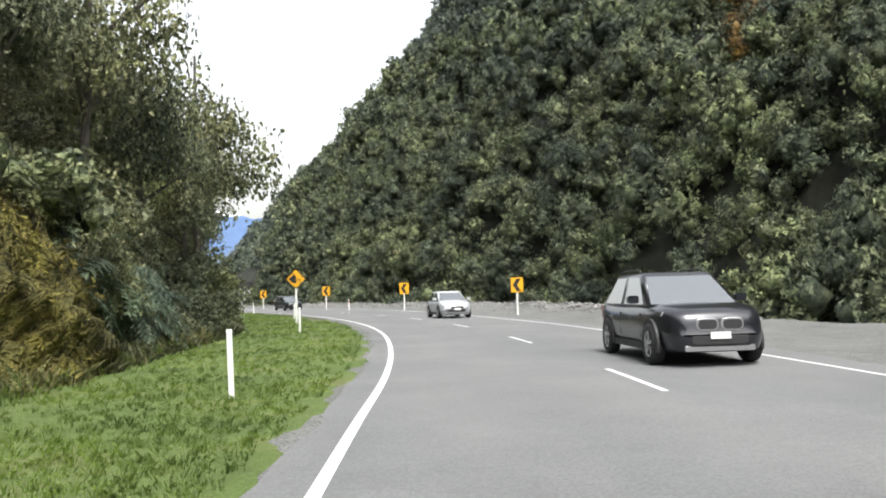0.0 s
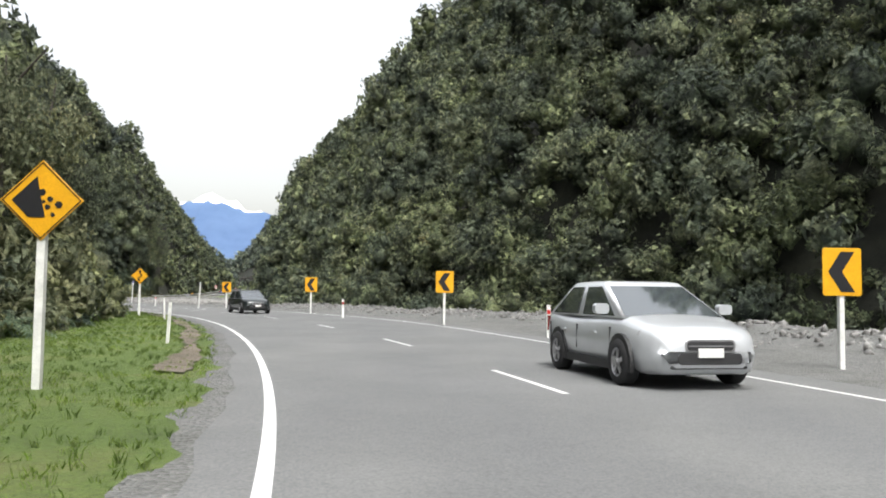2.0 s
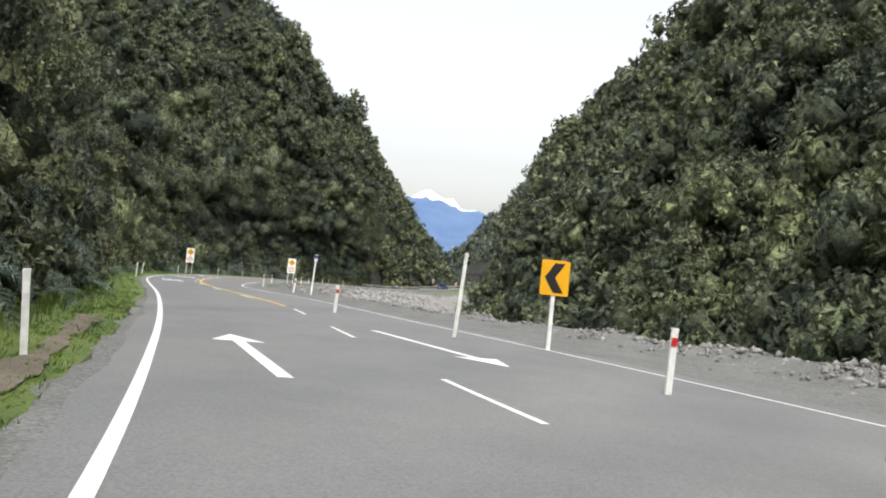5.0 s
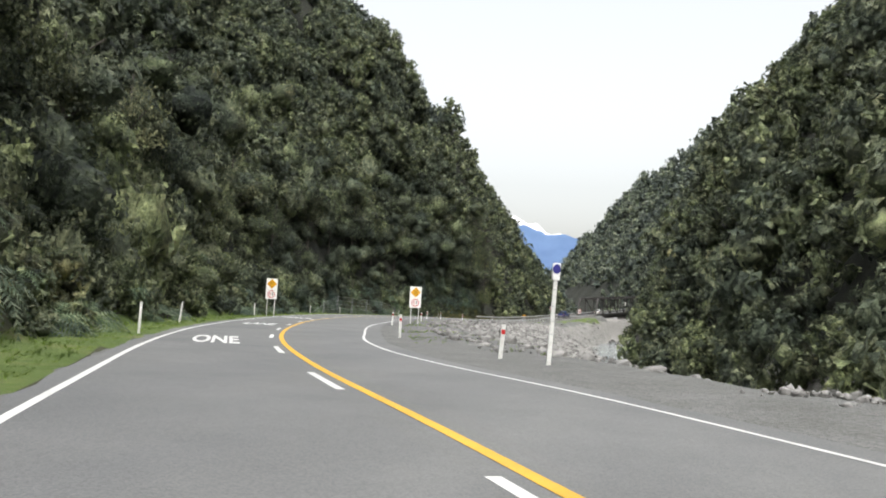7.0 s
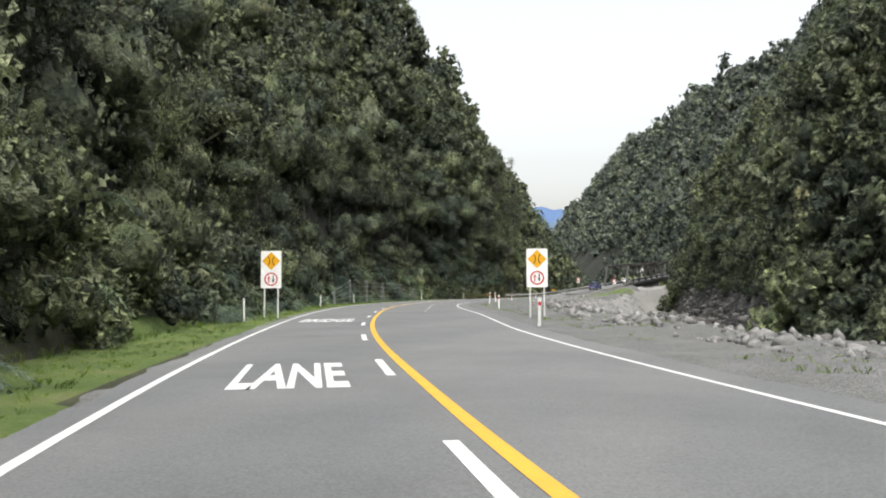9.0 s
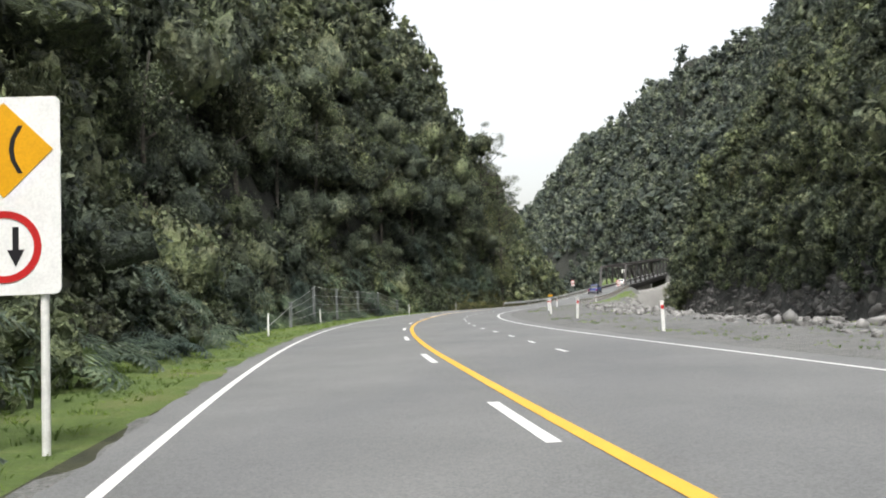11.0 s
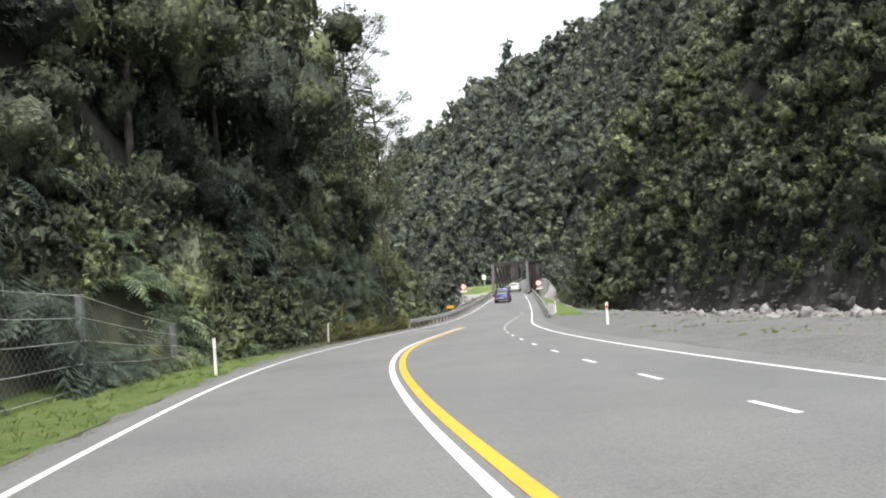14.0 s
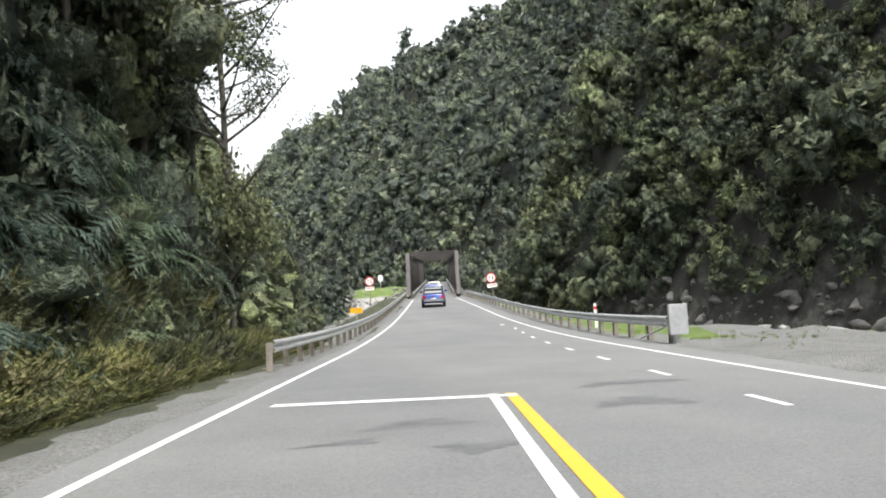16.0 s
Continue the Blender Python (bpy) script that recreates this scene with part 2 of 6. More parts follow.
left_foot = curve([(-60, -2), (0, -6.0), (14, -6.8), (26, -7.6), (34, -8.4), (42, -10.5), (50, -12.5), (60, -14.5), (72, -17.9), (80, -20.6), (90, -25.2), (100, -31.5), (112, -39.6), (125, -48.9), (140, -58.4), (152, -64.9), (165, -71.1), (180, -77.6), (195, -83.6), (204, -87.4), (212, -90.2), (225, -93), (240, -95.2), (255, -96.0), (268, -95.4), (280, -94.2), (296, -92.6), (304, -93.5), (320, -94.6), (340, -95.2), (400, -95.8), (450, -99), (500, -110), (600, -150), (700, -195), (900, -300), (1200, -450)])
right_foot = curve([(-60, 44), (0, 41), (40, 34), (60, 28), (80, 18), (103, 4), (125, -8), (145, -17), (170, -27), (200, -36.5), (225, -45), (250, -50), (280, -51.5), (311, -53), (335, -60), (358, -65), (400, -62.5), (440, -60), (480, -68), (520, -84), (600, -120), (700, -160), (900, -232), (1000, -255), (1200, -300)])
river = curve([(-60, 30), (0, 28), (40, 24), (80, 10), (103, -5), (125, -18), (145, -29), (170, -38), (200, -47), (250, -56), (300, -61), (330, -67), (365, -78), (400, -88), (440, -92), (500, -101), (600, -134), (700, -177), (900, -280), (1200, -430)])


def road_z(y):
    y = np.asarray(y, float)
    s = np.clip(y - 290, 0, 35)
    return s * s / 1400 + np.clip(y - 325, 0, 130) * 0.05


def fbm(x, y, scale, octaves=4):
    """Smooth value noise from sums of turned sines, quick over arrays."""
    out, amp, f = 0 * x, 1.0, 1.0 / scale
    for k in range(octaves):
        a = 0.7 + 1.9 * k
        u, v = (x * math.cos(a) + y * math.sin(a)) * f, (-x * math.sin(a) + y * math.cos(a)) * f
        out = out + amp * np.sin(u * 2.1 + 1.3 * k + 1.2 * np.sin(v * 1.7)) * np.cos(v * 2.3 + 0.7 * k + 0.9 * np.sin(u * 1.3))
        amp, f = amp * 0.55, f * 2.03
    return out


def slope(line, x, y, side):
    """How far a place lies up the hill beyond a foot line, square to it."""
    d = (x - line(y)) * side
    bend = (line(y + 5) - line(y - 5)) / 10
    return d / np.sqrt(1 + bend * bend)


def ground_z(x, y):
    x, y = np.asarray(x, float), np.asarray(y, float)
    rz = road_z(np.minimum(y, 470))
    le, re, ge = left_edge(y), right_edge(y), gravel_edge(y)
    rv = river(y)
    # valley floor: level by the road, falling to the river
    bed = -5.3 + 0.012 * np.clip(y - 300, 0, 600) + 0.3 * fbm(x, y, 9) - 1.3 * np.exp(-((x - rv) / 4.5) ** 2)
    wide = 8.0 + 14 * np.clip((y - 120) / 25, 0, 1) * np.clip((300 - y) / 40, 0, 1)
    out_r = np.clip((x - ge) / wide, 0, 1)
    out_l = np.clip((le - 3 - x) / 8.0, 0, 1) * np.clip((y - 300) / 14, 0, 1)
    w = np.maximum(out_r, out_l)
    w = w * w * (3 - 2 * w)
    z = rz * (1 - w) + bed * w
    shoulder = np.clip((x - re - 1.0) / 3, 0, 1) * (1 - out_r)
    z = z + shoulder * (0.12 * fbm(x, y, 3.5) + 0.06)
    z = z - 0.015 * (((x > le - 2.6) & (x < le)) | ((x < re + 2.2) & (x > re)))
    z = z + 0.35 * np.exp(-((x - ge) / 1.4) ** 2) * np.clip((y - 36) / 12, 0, 1) * np.clip((124 - y) / 12, 0, 1)
    # left hill, steepest where the road bends back
    steep = np.interp(y, [0, 110, 145, 180, 225, 270, 300, 318, 350, 400, 450], [1.3, 1.3, 1.38, 1.45, 2.15, 2.25, 2.3, 1.4, 1.9, 1.5, 0.7])
    dl = slope(left_foot, x, y, -1)
    hl = np.clip(dl, 0, None)
    up = np.minimum(hl, 28) * steep + np.clip(hl - 28, 0, 55) * np.interp(y, [200, 270, 340, 420], [0.66, 0.84, 0.64, 0.95]) + np.clip(hl - 83, 0, 30) * 0.6
    z = np.maximum(z, np.where(dl > 0, np.minimum(z, 0) * (1 - np.clip(hl / 10, 0, 1)) + up * (1 + 0.10 * fbm(x, y, 40, 3)) + np.clip(hl / 6, 0, 1) * 1.0 * fbm(x, y, 17, 2), -99))
    # right hill
    dr = slope(right_foot, x, y, 1)
    hr = np.clip(dr, 0, None)
    cliff = np.interp(y, [0, 200, 260, 360, 420], [1.3, 1.95, 2.7, 2.75, 1.5])
    up = np.minimum(hr, 9) * cliff + np.clip(hr - 9, 0, 90) * np.interp(y, [110, 150, 190, 230, 270, 320, 370, 430, 480, 540, 600, 700, 900], [1.37, 1.52, 1.52, 1.26, 1.15, 1.36, 1.36, 1.74, 1.98, 1.46, 1.14, 1.27, 1.16]) + np.clip(hr - 99, 0, 25) * 0.5
    z = np.maximum(z, np.where(dr > 0, bed * (1 - np.clip(hr / 16, 0, 1)) + up * (1 + 0.12 * fbm(x, y, 45, 3)) + np.clip(hr / 8, 0, 1) * 1.2 * fbm(x, y, 18, 2), -99))
    return z


# ---- mesh helpers ----
def mesh_of(name, verts, faces, material, smooth=False):
    """A mesh from arrays of places and of triangles or quads."""
    verts, faces = np.asarray(verts, np.float32), np.asarray(faces, np.int32)
    me = bpy.data.meshes.new(name)
    n, k = faces.shape
    me.vertices.add(len(verts))
    me.vertices.foreach_set("co", verts.ravel())
    me.loops.add(n * k)
    me.loops.foreach_set("vertex_index", faces.ravel())
    me.polygons.add(n)
    me.polygons.foreach_set("loop_start", np.arange(0, n * k, k, dtype=np.int32))
    me.polygons.foreach_set("loop_total", np.full(n, k, np.int32))
    me.update(calc_edges=True)
    for mt in material if isinstance(material, (list, tuple)) else [material]:
        me.materials.append(mt)
    if smooth:
        me.polygons.foreach_set("use_smooth", np.ones(n, bool))
    return me


def grid_faces(rows, cols):
    i = (np.arange(rows - 1)[:, None] * cols + np.arange(cols - 1)).ravel()
    return np.stack([i, i + 1, i + cols + 1, i + cols], 1)


# ---- ground: one sheet, following the road, out to the horizon ----
ys = np.unique(np.concatenate([np.linspace(-3000, -130, 12), np.arange(-120, 470, 2.0), np.arange(470, 1000, 8.0), np.linspace(1000, 4500, 20)]))
us = np.unique(np.concatenate([-np.geomspace(190, 4000, 9), np.arange(-190, -80, 5.0), np.arange(-80, -40, 3.0), np.arange(-40, -14, 1.6), np.arange(-14, 22, 0.7), np.arange(22, 60, 1.4), np.arange(60, 120, 3.0), np.arange(120, 250, 5.0), np.geomspace(250, 4000, 9)]))
YY, UU = np.meshgrid(ys, us, indexing="ij")
mid = (left_edge(YY) + right_edge(YY)) / 2
XX = mid + UU
ZZ = ground_z(XX, YY)
far_out = np.clip((np.abs(UU) - 250) / 600, 0, 1)
ZZ = ZZ * (1 - far_out) + far_out * 60
under = (XX > left_edge(YY) - 0.3) & (XX < right_edge(YY) + 0.75)
ZZ = np.where(under, road_z(np.minimum(YY, 470)) - 0.08, ZZ)
gap = (YY > 362) & (YY < 446)
bed_here = -5.0 + 0.012 * np.clip(YY - 300, 0, 600)
terrace = (road_z(np.minimum(YY, 470)) - 0.9 + 0.35 * fbm(XX, YY, 7)) * np.clip((YY - 416) / 26, 0, 1) + bed_here * (1 - np.clip((YY - 416) / 26, 0, 1))
ZZ = np.where((YY > 416) & (YY < 520) & (XX > left_edge(YY) - 17) & (XX < left_edge(YY) + 0.3), np.maximum(ZZ, terrace), ZZ)
near_bridge = gap & (YY < 440) & (XX > left_edge(YY) - 6) & (XX < right_edge(YY) + 2.5)
ZZ = np.where(near_bridge, bed_here + 2.5 * np.clip((YY - 425) / 20, 0, 1), ZZ)
ground_me = mesh_of("ground", np.stack([XX, YY, ZZ], -1).reshape(-1, 3), grid_faces(len(ys), len(us)), [M["earth"], M["gravel"], M["riverbed"], M["turf"], M["bush_far"], M["cliff"], M["shade_floor"]], True)
cx, cy, cz = [(a[:-1, :-1] + a[1:, 1:]).ravel() / 2 for a in (XX, YY, ZZ)]
which = np.zeros(len(cx), np.int32)
terrace_c = (cy > 416) & (cx > left_edge(cy) - 17) & (cx < left_edge(cy) - 0.5) & (cy < 520)
dl_c, dr_c = slope(left_foot, cx, cy, -1), slope(right_foot, cx, cy, 1)
which[(cx > right_edge(cy)) & (dr_c < 0)] = 1
which[(cx > gravel_edge(cy) + 2) & (dr_c < np.where((cy > 215) & (cy < 350), -2.5, 1.5))] = 2
which[(cy > 215) & (cy < 350) & (dr_c >= -2.5) & (dr_c < 2.5)] = 0
which[(cy > 300) & (cx < left_edge(cy) - 5) & (dl_c < 1)] = 2
which[(cy < 262) & (cx < left_edge(cy) - 0.5) & (dl_c < 0.1)] = 3
which[(cy > 290) & (cy < 350) & (cx > right_edge(cy) + 2.2) & (cx < right_edge(cy) + 4)] = 3
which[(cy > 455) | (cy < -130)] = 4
which[(cy > 300) & (cx < left_edge(cy) - 0.5) & (cx > left_edge(cy) - 1.9)] = 1
# the shade-dark floor lies under the trees of both hills
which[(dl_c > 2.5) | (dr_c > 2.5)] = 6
which[(cy > 226) & (cy < 356) & (dr_c > -1) & (dr_c < 11)] = 5
which[terrace_c & (cy > 438)] = 3
ground_me.polygons.foreach_set("material_index", which)
tagged(new("ground", ground_me), "steep valley ground of dark earth, gravel and river stones", "ground", kind="structure")


def strip(name, a, b, y0, y1, lift, material, step=1.0, dip=0.0):
    """A ribbon on the road between two lines, a and b, over a stretch of y."""
    y = np.arange(y0, y1 + step * 0.5, step)
    y[-1] = y1
    z = road_z(y) + lift
    rows = np.stack([np.stack([a(y), y, z + dip], -1), np.stack([b(y), y, z], -1)], 1).reshape(-1, 3)
    return mesh_of(name, rows, grid_faces(len(y), 2), material)


def ribbon(name, line, width, y0, y1, lift, material, step=1.0, off=0.0):
    """A painted line of a given width along a line of the plan."""
    n = max(2, int(abs(y1 - y0) / step) + 1)
    y = np.linspace(y0, y1, n)
    x = line(y)
    tx, ty = np.gradient(x, y), np.ones_like(y)
    ln = np.hypot(tx, ty)
    nx, ny = ty / ln, -tx / ln
    z = road_z(y) + lift
    a = np.stack([x + nx * (off - width / 2), y + ny * (off - width / 2), z], -1)
    b = np.stack([x + nx * (off + width / 2), y + ny * (off + width / 2), z], -1)
    return mesh_of(name, np.stack([a, b], 1).reshape(-1, 3), grid_faces(n, 2), material)


wav = lambda y: 0.06 * np.sin(y * 0.9) + 0.05 * np.sin(y * 2.3)
tagged(new("road", strip("road", lambda y: left_edge(y) - 0.5 + wav(y), lambda y: right_edge(y) + 0.9 + wav(y + 40), -60, 356, 0.012, M["road"])),
              "pale grey chip seal two-lane road with worn wheel tracks", "road", kind="structure")
shoulder_w = lambda y: np.interp(y, [0, 20, 32, 60, 78, 95, 112, 150, 190, 245, 262, 300], [0.8, 0.7, 1.05, 1.15, 1.2, 1.0, 0.6, 0.6, 0.7, 0.9, 2.0, 1.9]) + 0.18 * np.sin(y * 1.7) + 0.12 * np.sin(y * 4.1)
tagged(new("shoulder", strip("shoulder", lambda y: left_edge(y) - shoulder_w(y), lambda y: left_edge(y) - 0.3, -60, 300, 0.006, M["gravel"], 0.4, -0.03)),
       "narrow grey gravel shoulder beside the road", "shoulder", kind="structure")
rag = lambda y, k: 0.11 * np.sin(y * 0.63 + k) + 0.05 * np.sin(y * 2.9 + 2 * k) + 0.03 * np.sin(y * 7.7 + 3 * k) + 0.02 * np.sin(y * 15.1 + k)
tagged(new("clay_edge", strip("clay_edge", lambda y: left_edge(y) - 1.62 + rag(y, 0.4), lambda y: left_edge(y) - 1.2 + rag(y, 2.1) * 0.8, 46, 97, 0.012, M["clay"], 0.12, 0.03)),
       "strip of bare brown clay where the verge is cut away", "verge", kind="structure")
for ln, w, y1, lab in ((left_edge, 0.12, 352, "solid white painted edge line"), (right_edge, 0.11, 352, "thin solid white painted edge line")):
    tagged(new("edge_line", ribbon("edge_line", ln, w, -40, y1, 0.018, M["white_paint"])), lab, "road marking", kind="structure")
tagged(new("no_passing_line", ribbon("no_passing_line", centre, 0.16, 112, 279, 0.018, M["yellow_paint"])), "solid yellow no-passing line along the centre of the road", "road marking", kind="structure")
tagged(new("centre_line", ribbon("centre_line", centre, 0.13, 231.5, 279, 0.018, M["white_paint"], off=-0.25)), "solid white line beside the yellow line", "road marking", kind="structure")


def marks(name, line, starts, length, width, label, off=0.0):
    for y0 in starts:
        sl = float(line(y0 + 1) - line(y0))
        dy = length / math.hypot(1, sl)
        tagged(new(name, ribbon(name, line, width, y0, y0 + dy, 0.018, M["white_paint"], 0.5, off)), label, "road marking", kind="structure")


marks("lane_dash", centre, [-30, -20, -9.5, 1.0, 10.8, 21.7, 32.8, 43.7, 53.3, 63.9, 75.5, 84.4, 91.2, 99.8, 107.4], 3.3, 0.1, "white dash of the broken centre line")
marks("lane_dash", centre, [116.8, 124.0, 130.6, 137.4, 144.6, 151.9, 159.8, 168.3, 177.0, 185.9, 195.4, 204.7, 214.4, 224.2], 2.9, 0.14, "white dash beside the yellow line", -0.34)
starts = np.interp(np.arange(31), [0, 5, 12, 17, 22, 30], [188.2, 207.2, 235.9, 256.1, 276.0, 308.0])
marks("lane_dash", inner_dash, starts, 1.1, 0.1, "short white dash of a continuity line")

# ---- forest ----


def ball(n_lat, n_lon):
    v, f = [(0, 0, 1)], []
    for i in range(1, n_lat):
        for j in range(n_lon):
            a, b = math.pi * i / n_lat, 2 * math.pi * (j + 0.5 * (i % 2)) / n_lon
            v.append((math.sin(a) * math.cos(b), math.sin(a) * math.sin(b), math.cos(a)))
    v.append((0, 0, -1))
    for j in range(n_lon):
        f.append((0, 1 + j, 1 + (j + 1) % n_lon))
        f.append((len(v) - 1, 1 + (n_lat - 2) * n_lon + (j + 1) % n_lon, 1 + (n_lat - 2) * n_lon + j))
    for i in range(n_lat - 2):
        for j in range(n_lon):
            a, b = 1 + i * n_lon + j, 1 + i * n_lon + (j + 1) % n_lon
            f += [(a, a + n_lon, b), (b, a + n_lon, b + n_lon)]
    return np.array(v, float), np.array(f, np.int32)


def leaves(r, centres, normals, length, width, stray=0.85):
    """Diamond leaves, each of two triangles, at the centres, facing about along the normals."""
    n = len(centres)
    nr = normals + r.normal(0, stray, (n, 3))
    nr /= np.linalg.norm(nr, axis=1)[:, None]
    t = np.cross(nr, r.normal(0, 1, (n, 3)))
    t[:, 2] -= 0.25
    t /= np.linalg.norm(t, axis=1)[:, None] + 1e-9
    s = np.cross(nr, t)
    ln, wd = (length * r.uniform(0.6, 1.35, n))[:, None], (width * r.uniform(0.7, 1.3, n))[:, None]
    v = np.stack([centres - t * ln / 2, centres + s * wd / 2 + nr * wd * 0.2, centres + t * ln / 2, centres - s * wd / 2 + nr * wd * 0.2], 1)
    i = np.arange(n)[:, None] * 4
    f = np.concatenate([i + [0, 1, 2], i + [0, 2, 3]])
    return v.reshape(-1, 3), f


def crown(seed, clumps, per, length, width, tall=1.0, low=-0.15):
    """A crown about one unit in radius: loose rounded clumps of leaves, thick within and thinning to their rims."""
    r = np.random.default_rng(seed)
    vs, fs, at = [], [], 0
    for k in range(clumps):
        d = r.normal(0, 1, 3)
        d /= np.linalg.norm(d)
        d[2] = abs(d[2]) * 0.9 + low
        c = d * r.uniform(0.2, 0.78) * (1, 1, tall)
        rad = r.uniform(0.26, 0.48)
        n = r.normal(0, 1, (per, 3))
        n[:, 2] = np.abs(n[:, 2]) * 1.1 - 0.45
        n /= np.linalg.norm(n, axis=1)[:, None]
        lv, lf = leaves(r, c + n * (rad * r.uniform(0.12, 1.0, per) ** 0.6)[:, None] * (1, 1, 0.85), n, length, width)
        vs.append(lv)
        fs.append(lf + at)
        at += len(lv)
    return np.concatenate(vs), np.concatenate(fs)


def lump(seed, n_lat, n_lon, clumps, tall, count, length, width, single=True):
    """A tree crown about one unit in radius: a mass of rounded boughs with deep creases between them, fringed with leaves."""
    r = np.random.default_rng(seed)
    d = r.normal(0, 1, (clumps, 3))
    d /= np.linalg.norm(d, axis=1)[:, None]
    d[:, 2] = np.abs(d[:, 2]) * 1.1 - 0.25
    c = d * r.uniform(0.4, 0.72, (clumps, 1))
    rad = r.uniform(0.16, 0.36, clumps) * (22 / clumps) ** 0.3

    def reach(n):
        along = n @ c.T
        disc = rad ** 2 - ((c ** 2).sum(1) - along ** 2)
        t = np.where(disc > 0, along + np.sqrt(np.clip(disc, 0, None)), 0.0)
        return np.maximum(t.max(1), 0.42), t.argmax(1)
    v, f = ball(n_lat, n_lon)
    far, _ = reach(v)
    v = v * (far * r.uniform(0.58, 0.98, len(v)))[:, None]
    n = r.normal(0, 1, (count, 3))
    n[:, 2] = np.abs(n[:, 2]) * 1.2 - 0.45
    n /= np.linalg.norm(n, axis=1)[:, None]
    far, k = reach(n)
    p = n * far[:, None]
    out = p - c[k]
    out /= np.linalg.norm(out, axis=1)[:, None] + 1e-6
    lv, lf = leaves(r, p + out * r.uniform(-0.16, 0.1, (count, 1)), out, length, width, 0.65)
    v, f = np.concatenate([v, lv]), np.concatenate([f, (lf[:count] if single else lf) + len(v)])
    return v * (1, 1, tall), f


def scatter(templates, places, radii, heights, seed):
    """Copies of the templates at the places, turned and stretched, as one pair of arrays."""
    r = np.random.default_rng(seed)
    pick, turn = r.integers(0, len(templates), len(places)), r.uniform(0, 2 * math.pi, len(places))
    vs, fs, at = [], [], 0
    for k, (tv, tf) in enumerate(templates):
        idx = np.where(pick == k)[0]
        if not len(idx):
            continue
        c, s = np.cos(turn[idx])[:, None], np.sin(turn[idx])[:, None]
        x = (tv[None, :, 0] * c - tv[None, :, 1] * s) * radii[idx, None] + places[idx, 0:1]
        y = (tv[None, :, 0] * s + tv[None, :, 1] * c) * radii[idx, None] + places[idx, 1:2]
        z = tv[None, :, 2] * heights[idx, None] + places[idx, 2:3]
        vs.append(np.stack([x, y, z], -1).reshape(-1, 3))
        fs.append((tf[None] + (np.arange(len(idx)) * len(tv))[:, None, None] + at).reshape(-1, 3))
        at += len(idx) * len(tv)
    return np.concatenate(vs), np.concatenate(fs)


def hill_places(line, side, y0, y1, d0, d1, spacing, seed):
    """Places over the hillside between two distances from its foot."""
    r = np.random.default_rng(seed)
    y = np.arange(y0, y1, spacing)
    xs = np.concatenate([line(y), line(y) + side * d1 * 1.6])
    x, y = np.meshgrid(np.arange(xs.min(), xs.max(), spacing * 0.62), y)
    x = x + r.uniform(-0.45, 0.45, x.shape) * spacing * 0.62
    y = y + r.uniform(-0.45, 0.45, y.shape) * spacing
    d = slope(line, x, y, side)
    ok = (d > d0) & (d < d1)
    x, y = x[ok], y[ok]
    return np.stack([x, y, ground_z(x, y)], -1)


def sprays(r, centres, normals, length, width, stray=0.5):
    """Pointed sprays of leaves, one triangle each, facing about along the normals."""
    n = len(centres)
    nr = normals + r.normal(0, stray, (n, 3))
    nr /= np.linalg.norm(nr, axis=1)[:, None]
    t = np.cross(nr, r.normal(0, 1, (n, 3)))
    t[:, 2] -= 0.2
    t /= np.linalg.norm(t, axis=1)[:, None] + 1e-9
    s = np.cross(nr, t)
    ln, wd = (length * r.uniform(0.6, 1.4, n))[:, None], (width * r.uniform(0.6, 1.3, n))[:, None]
    v = np.stack([centres - t * ln * 0.4 - s * wd / 2, centres - t * ln * 0.4 + s * wd / 2, centres + t * ln * 0.6], 1)
    return v.reshape(-1, 3), np.arange(n * 3).reshape(n, 3)


def canopy(seed, puffs, per, length, width, core, tall):
    """A bush crown about one unit in radius: tufted boughs on a rounded head, dark and hollow between them."""
    r = np.random.default_rng(seed)
    bv, bf = ball(*core)
    vs, fs, at = [], [], 0
    for k in range(puffs):
        h = 1 - 1.45 * (k + r.uniform(0.2, 0.8)) / puffs
        a = 2.4 * k + r.uniform(-0.7, 0.7)
        out = math.sqrt(max(0.0, 1 - h * h)) * r.uniform(0.62, 0.86)
        c = np.array([math.cos(a) * out, math.sin(a) * out, h * r.uniform(0.66, 0.86) * tall])
        rad = r.uniform(0.24, 0.42) * (13 / puffs) ** 0.35
        body = bv * rad * 0.74 * r.uniform(0.7, 1.2, (len(bv), 1)) + c * (0.92, 0.92, 0.95) - (0, 0, rad * 0.15)
        n = r.normal(0, 1, (per, 3)) + np.array([math.cos(a) * 0.4, math.sin(a) * 0.4, 0.5])
        n /= np.linalg.norm(n, axis=1)[:, None]
        lv, lf = sprays(r, c + n * (rad * r.uniform(0.62, 1.18, per))[:, None] * (1, 1, 0.85), n, length, width)
        vs += [body, lv]
        fs += [bf + at, lf + at + len(body)]
        at += len(body) + len(lv)
    return np.concatenate(vs), np.concatenate(fs)


near_t = [lump(10 + k, 6, 9, 24, t, 260, 0.13, 0.08, False) for k, t in enumerate((0.9, 1.2, 1.5, 1.0, 1.3))]
close_t = [crown(20 + k, 22, 80, 0.085, 0.052, t, -0.25) for k, t in enumerate((0.9, 1.2, 1.05))]
mid_t = [canopy(30 + k, 14, 37, 0.19, 0.14, (2, 5), t) for k, t in enumerate((0.95, 1.25, 1.6, 1.1, 1.4))]
fine_t = [canopy(40 + k, 15, 82, 0.112, 0.082, (2, 5), t) for k, t in enumerate((0.95, 1.25, 1.5, 1.1))]
far_t = [canopy(50 + k, 9, 15, 0.32, 0.25, (2, 4), t) for k, t in enumerate((1.0, 1.25, 1.6, 1.4, 1.1))]
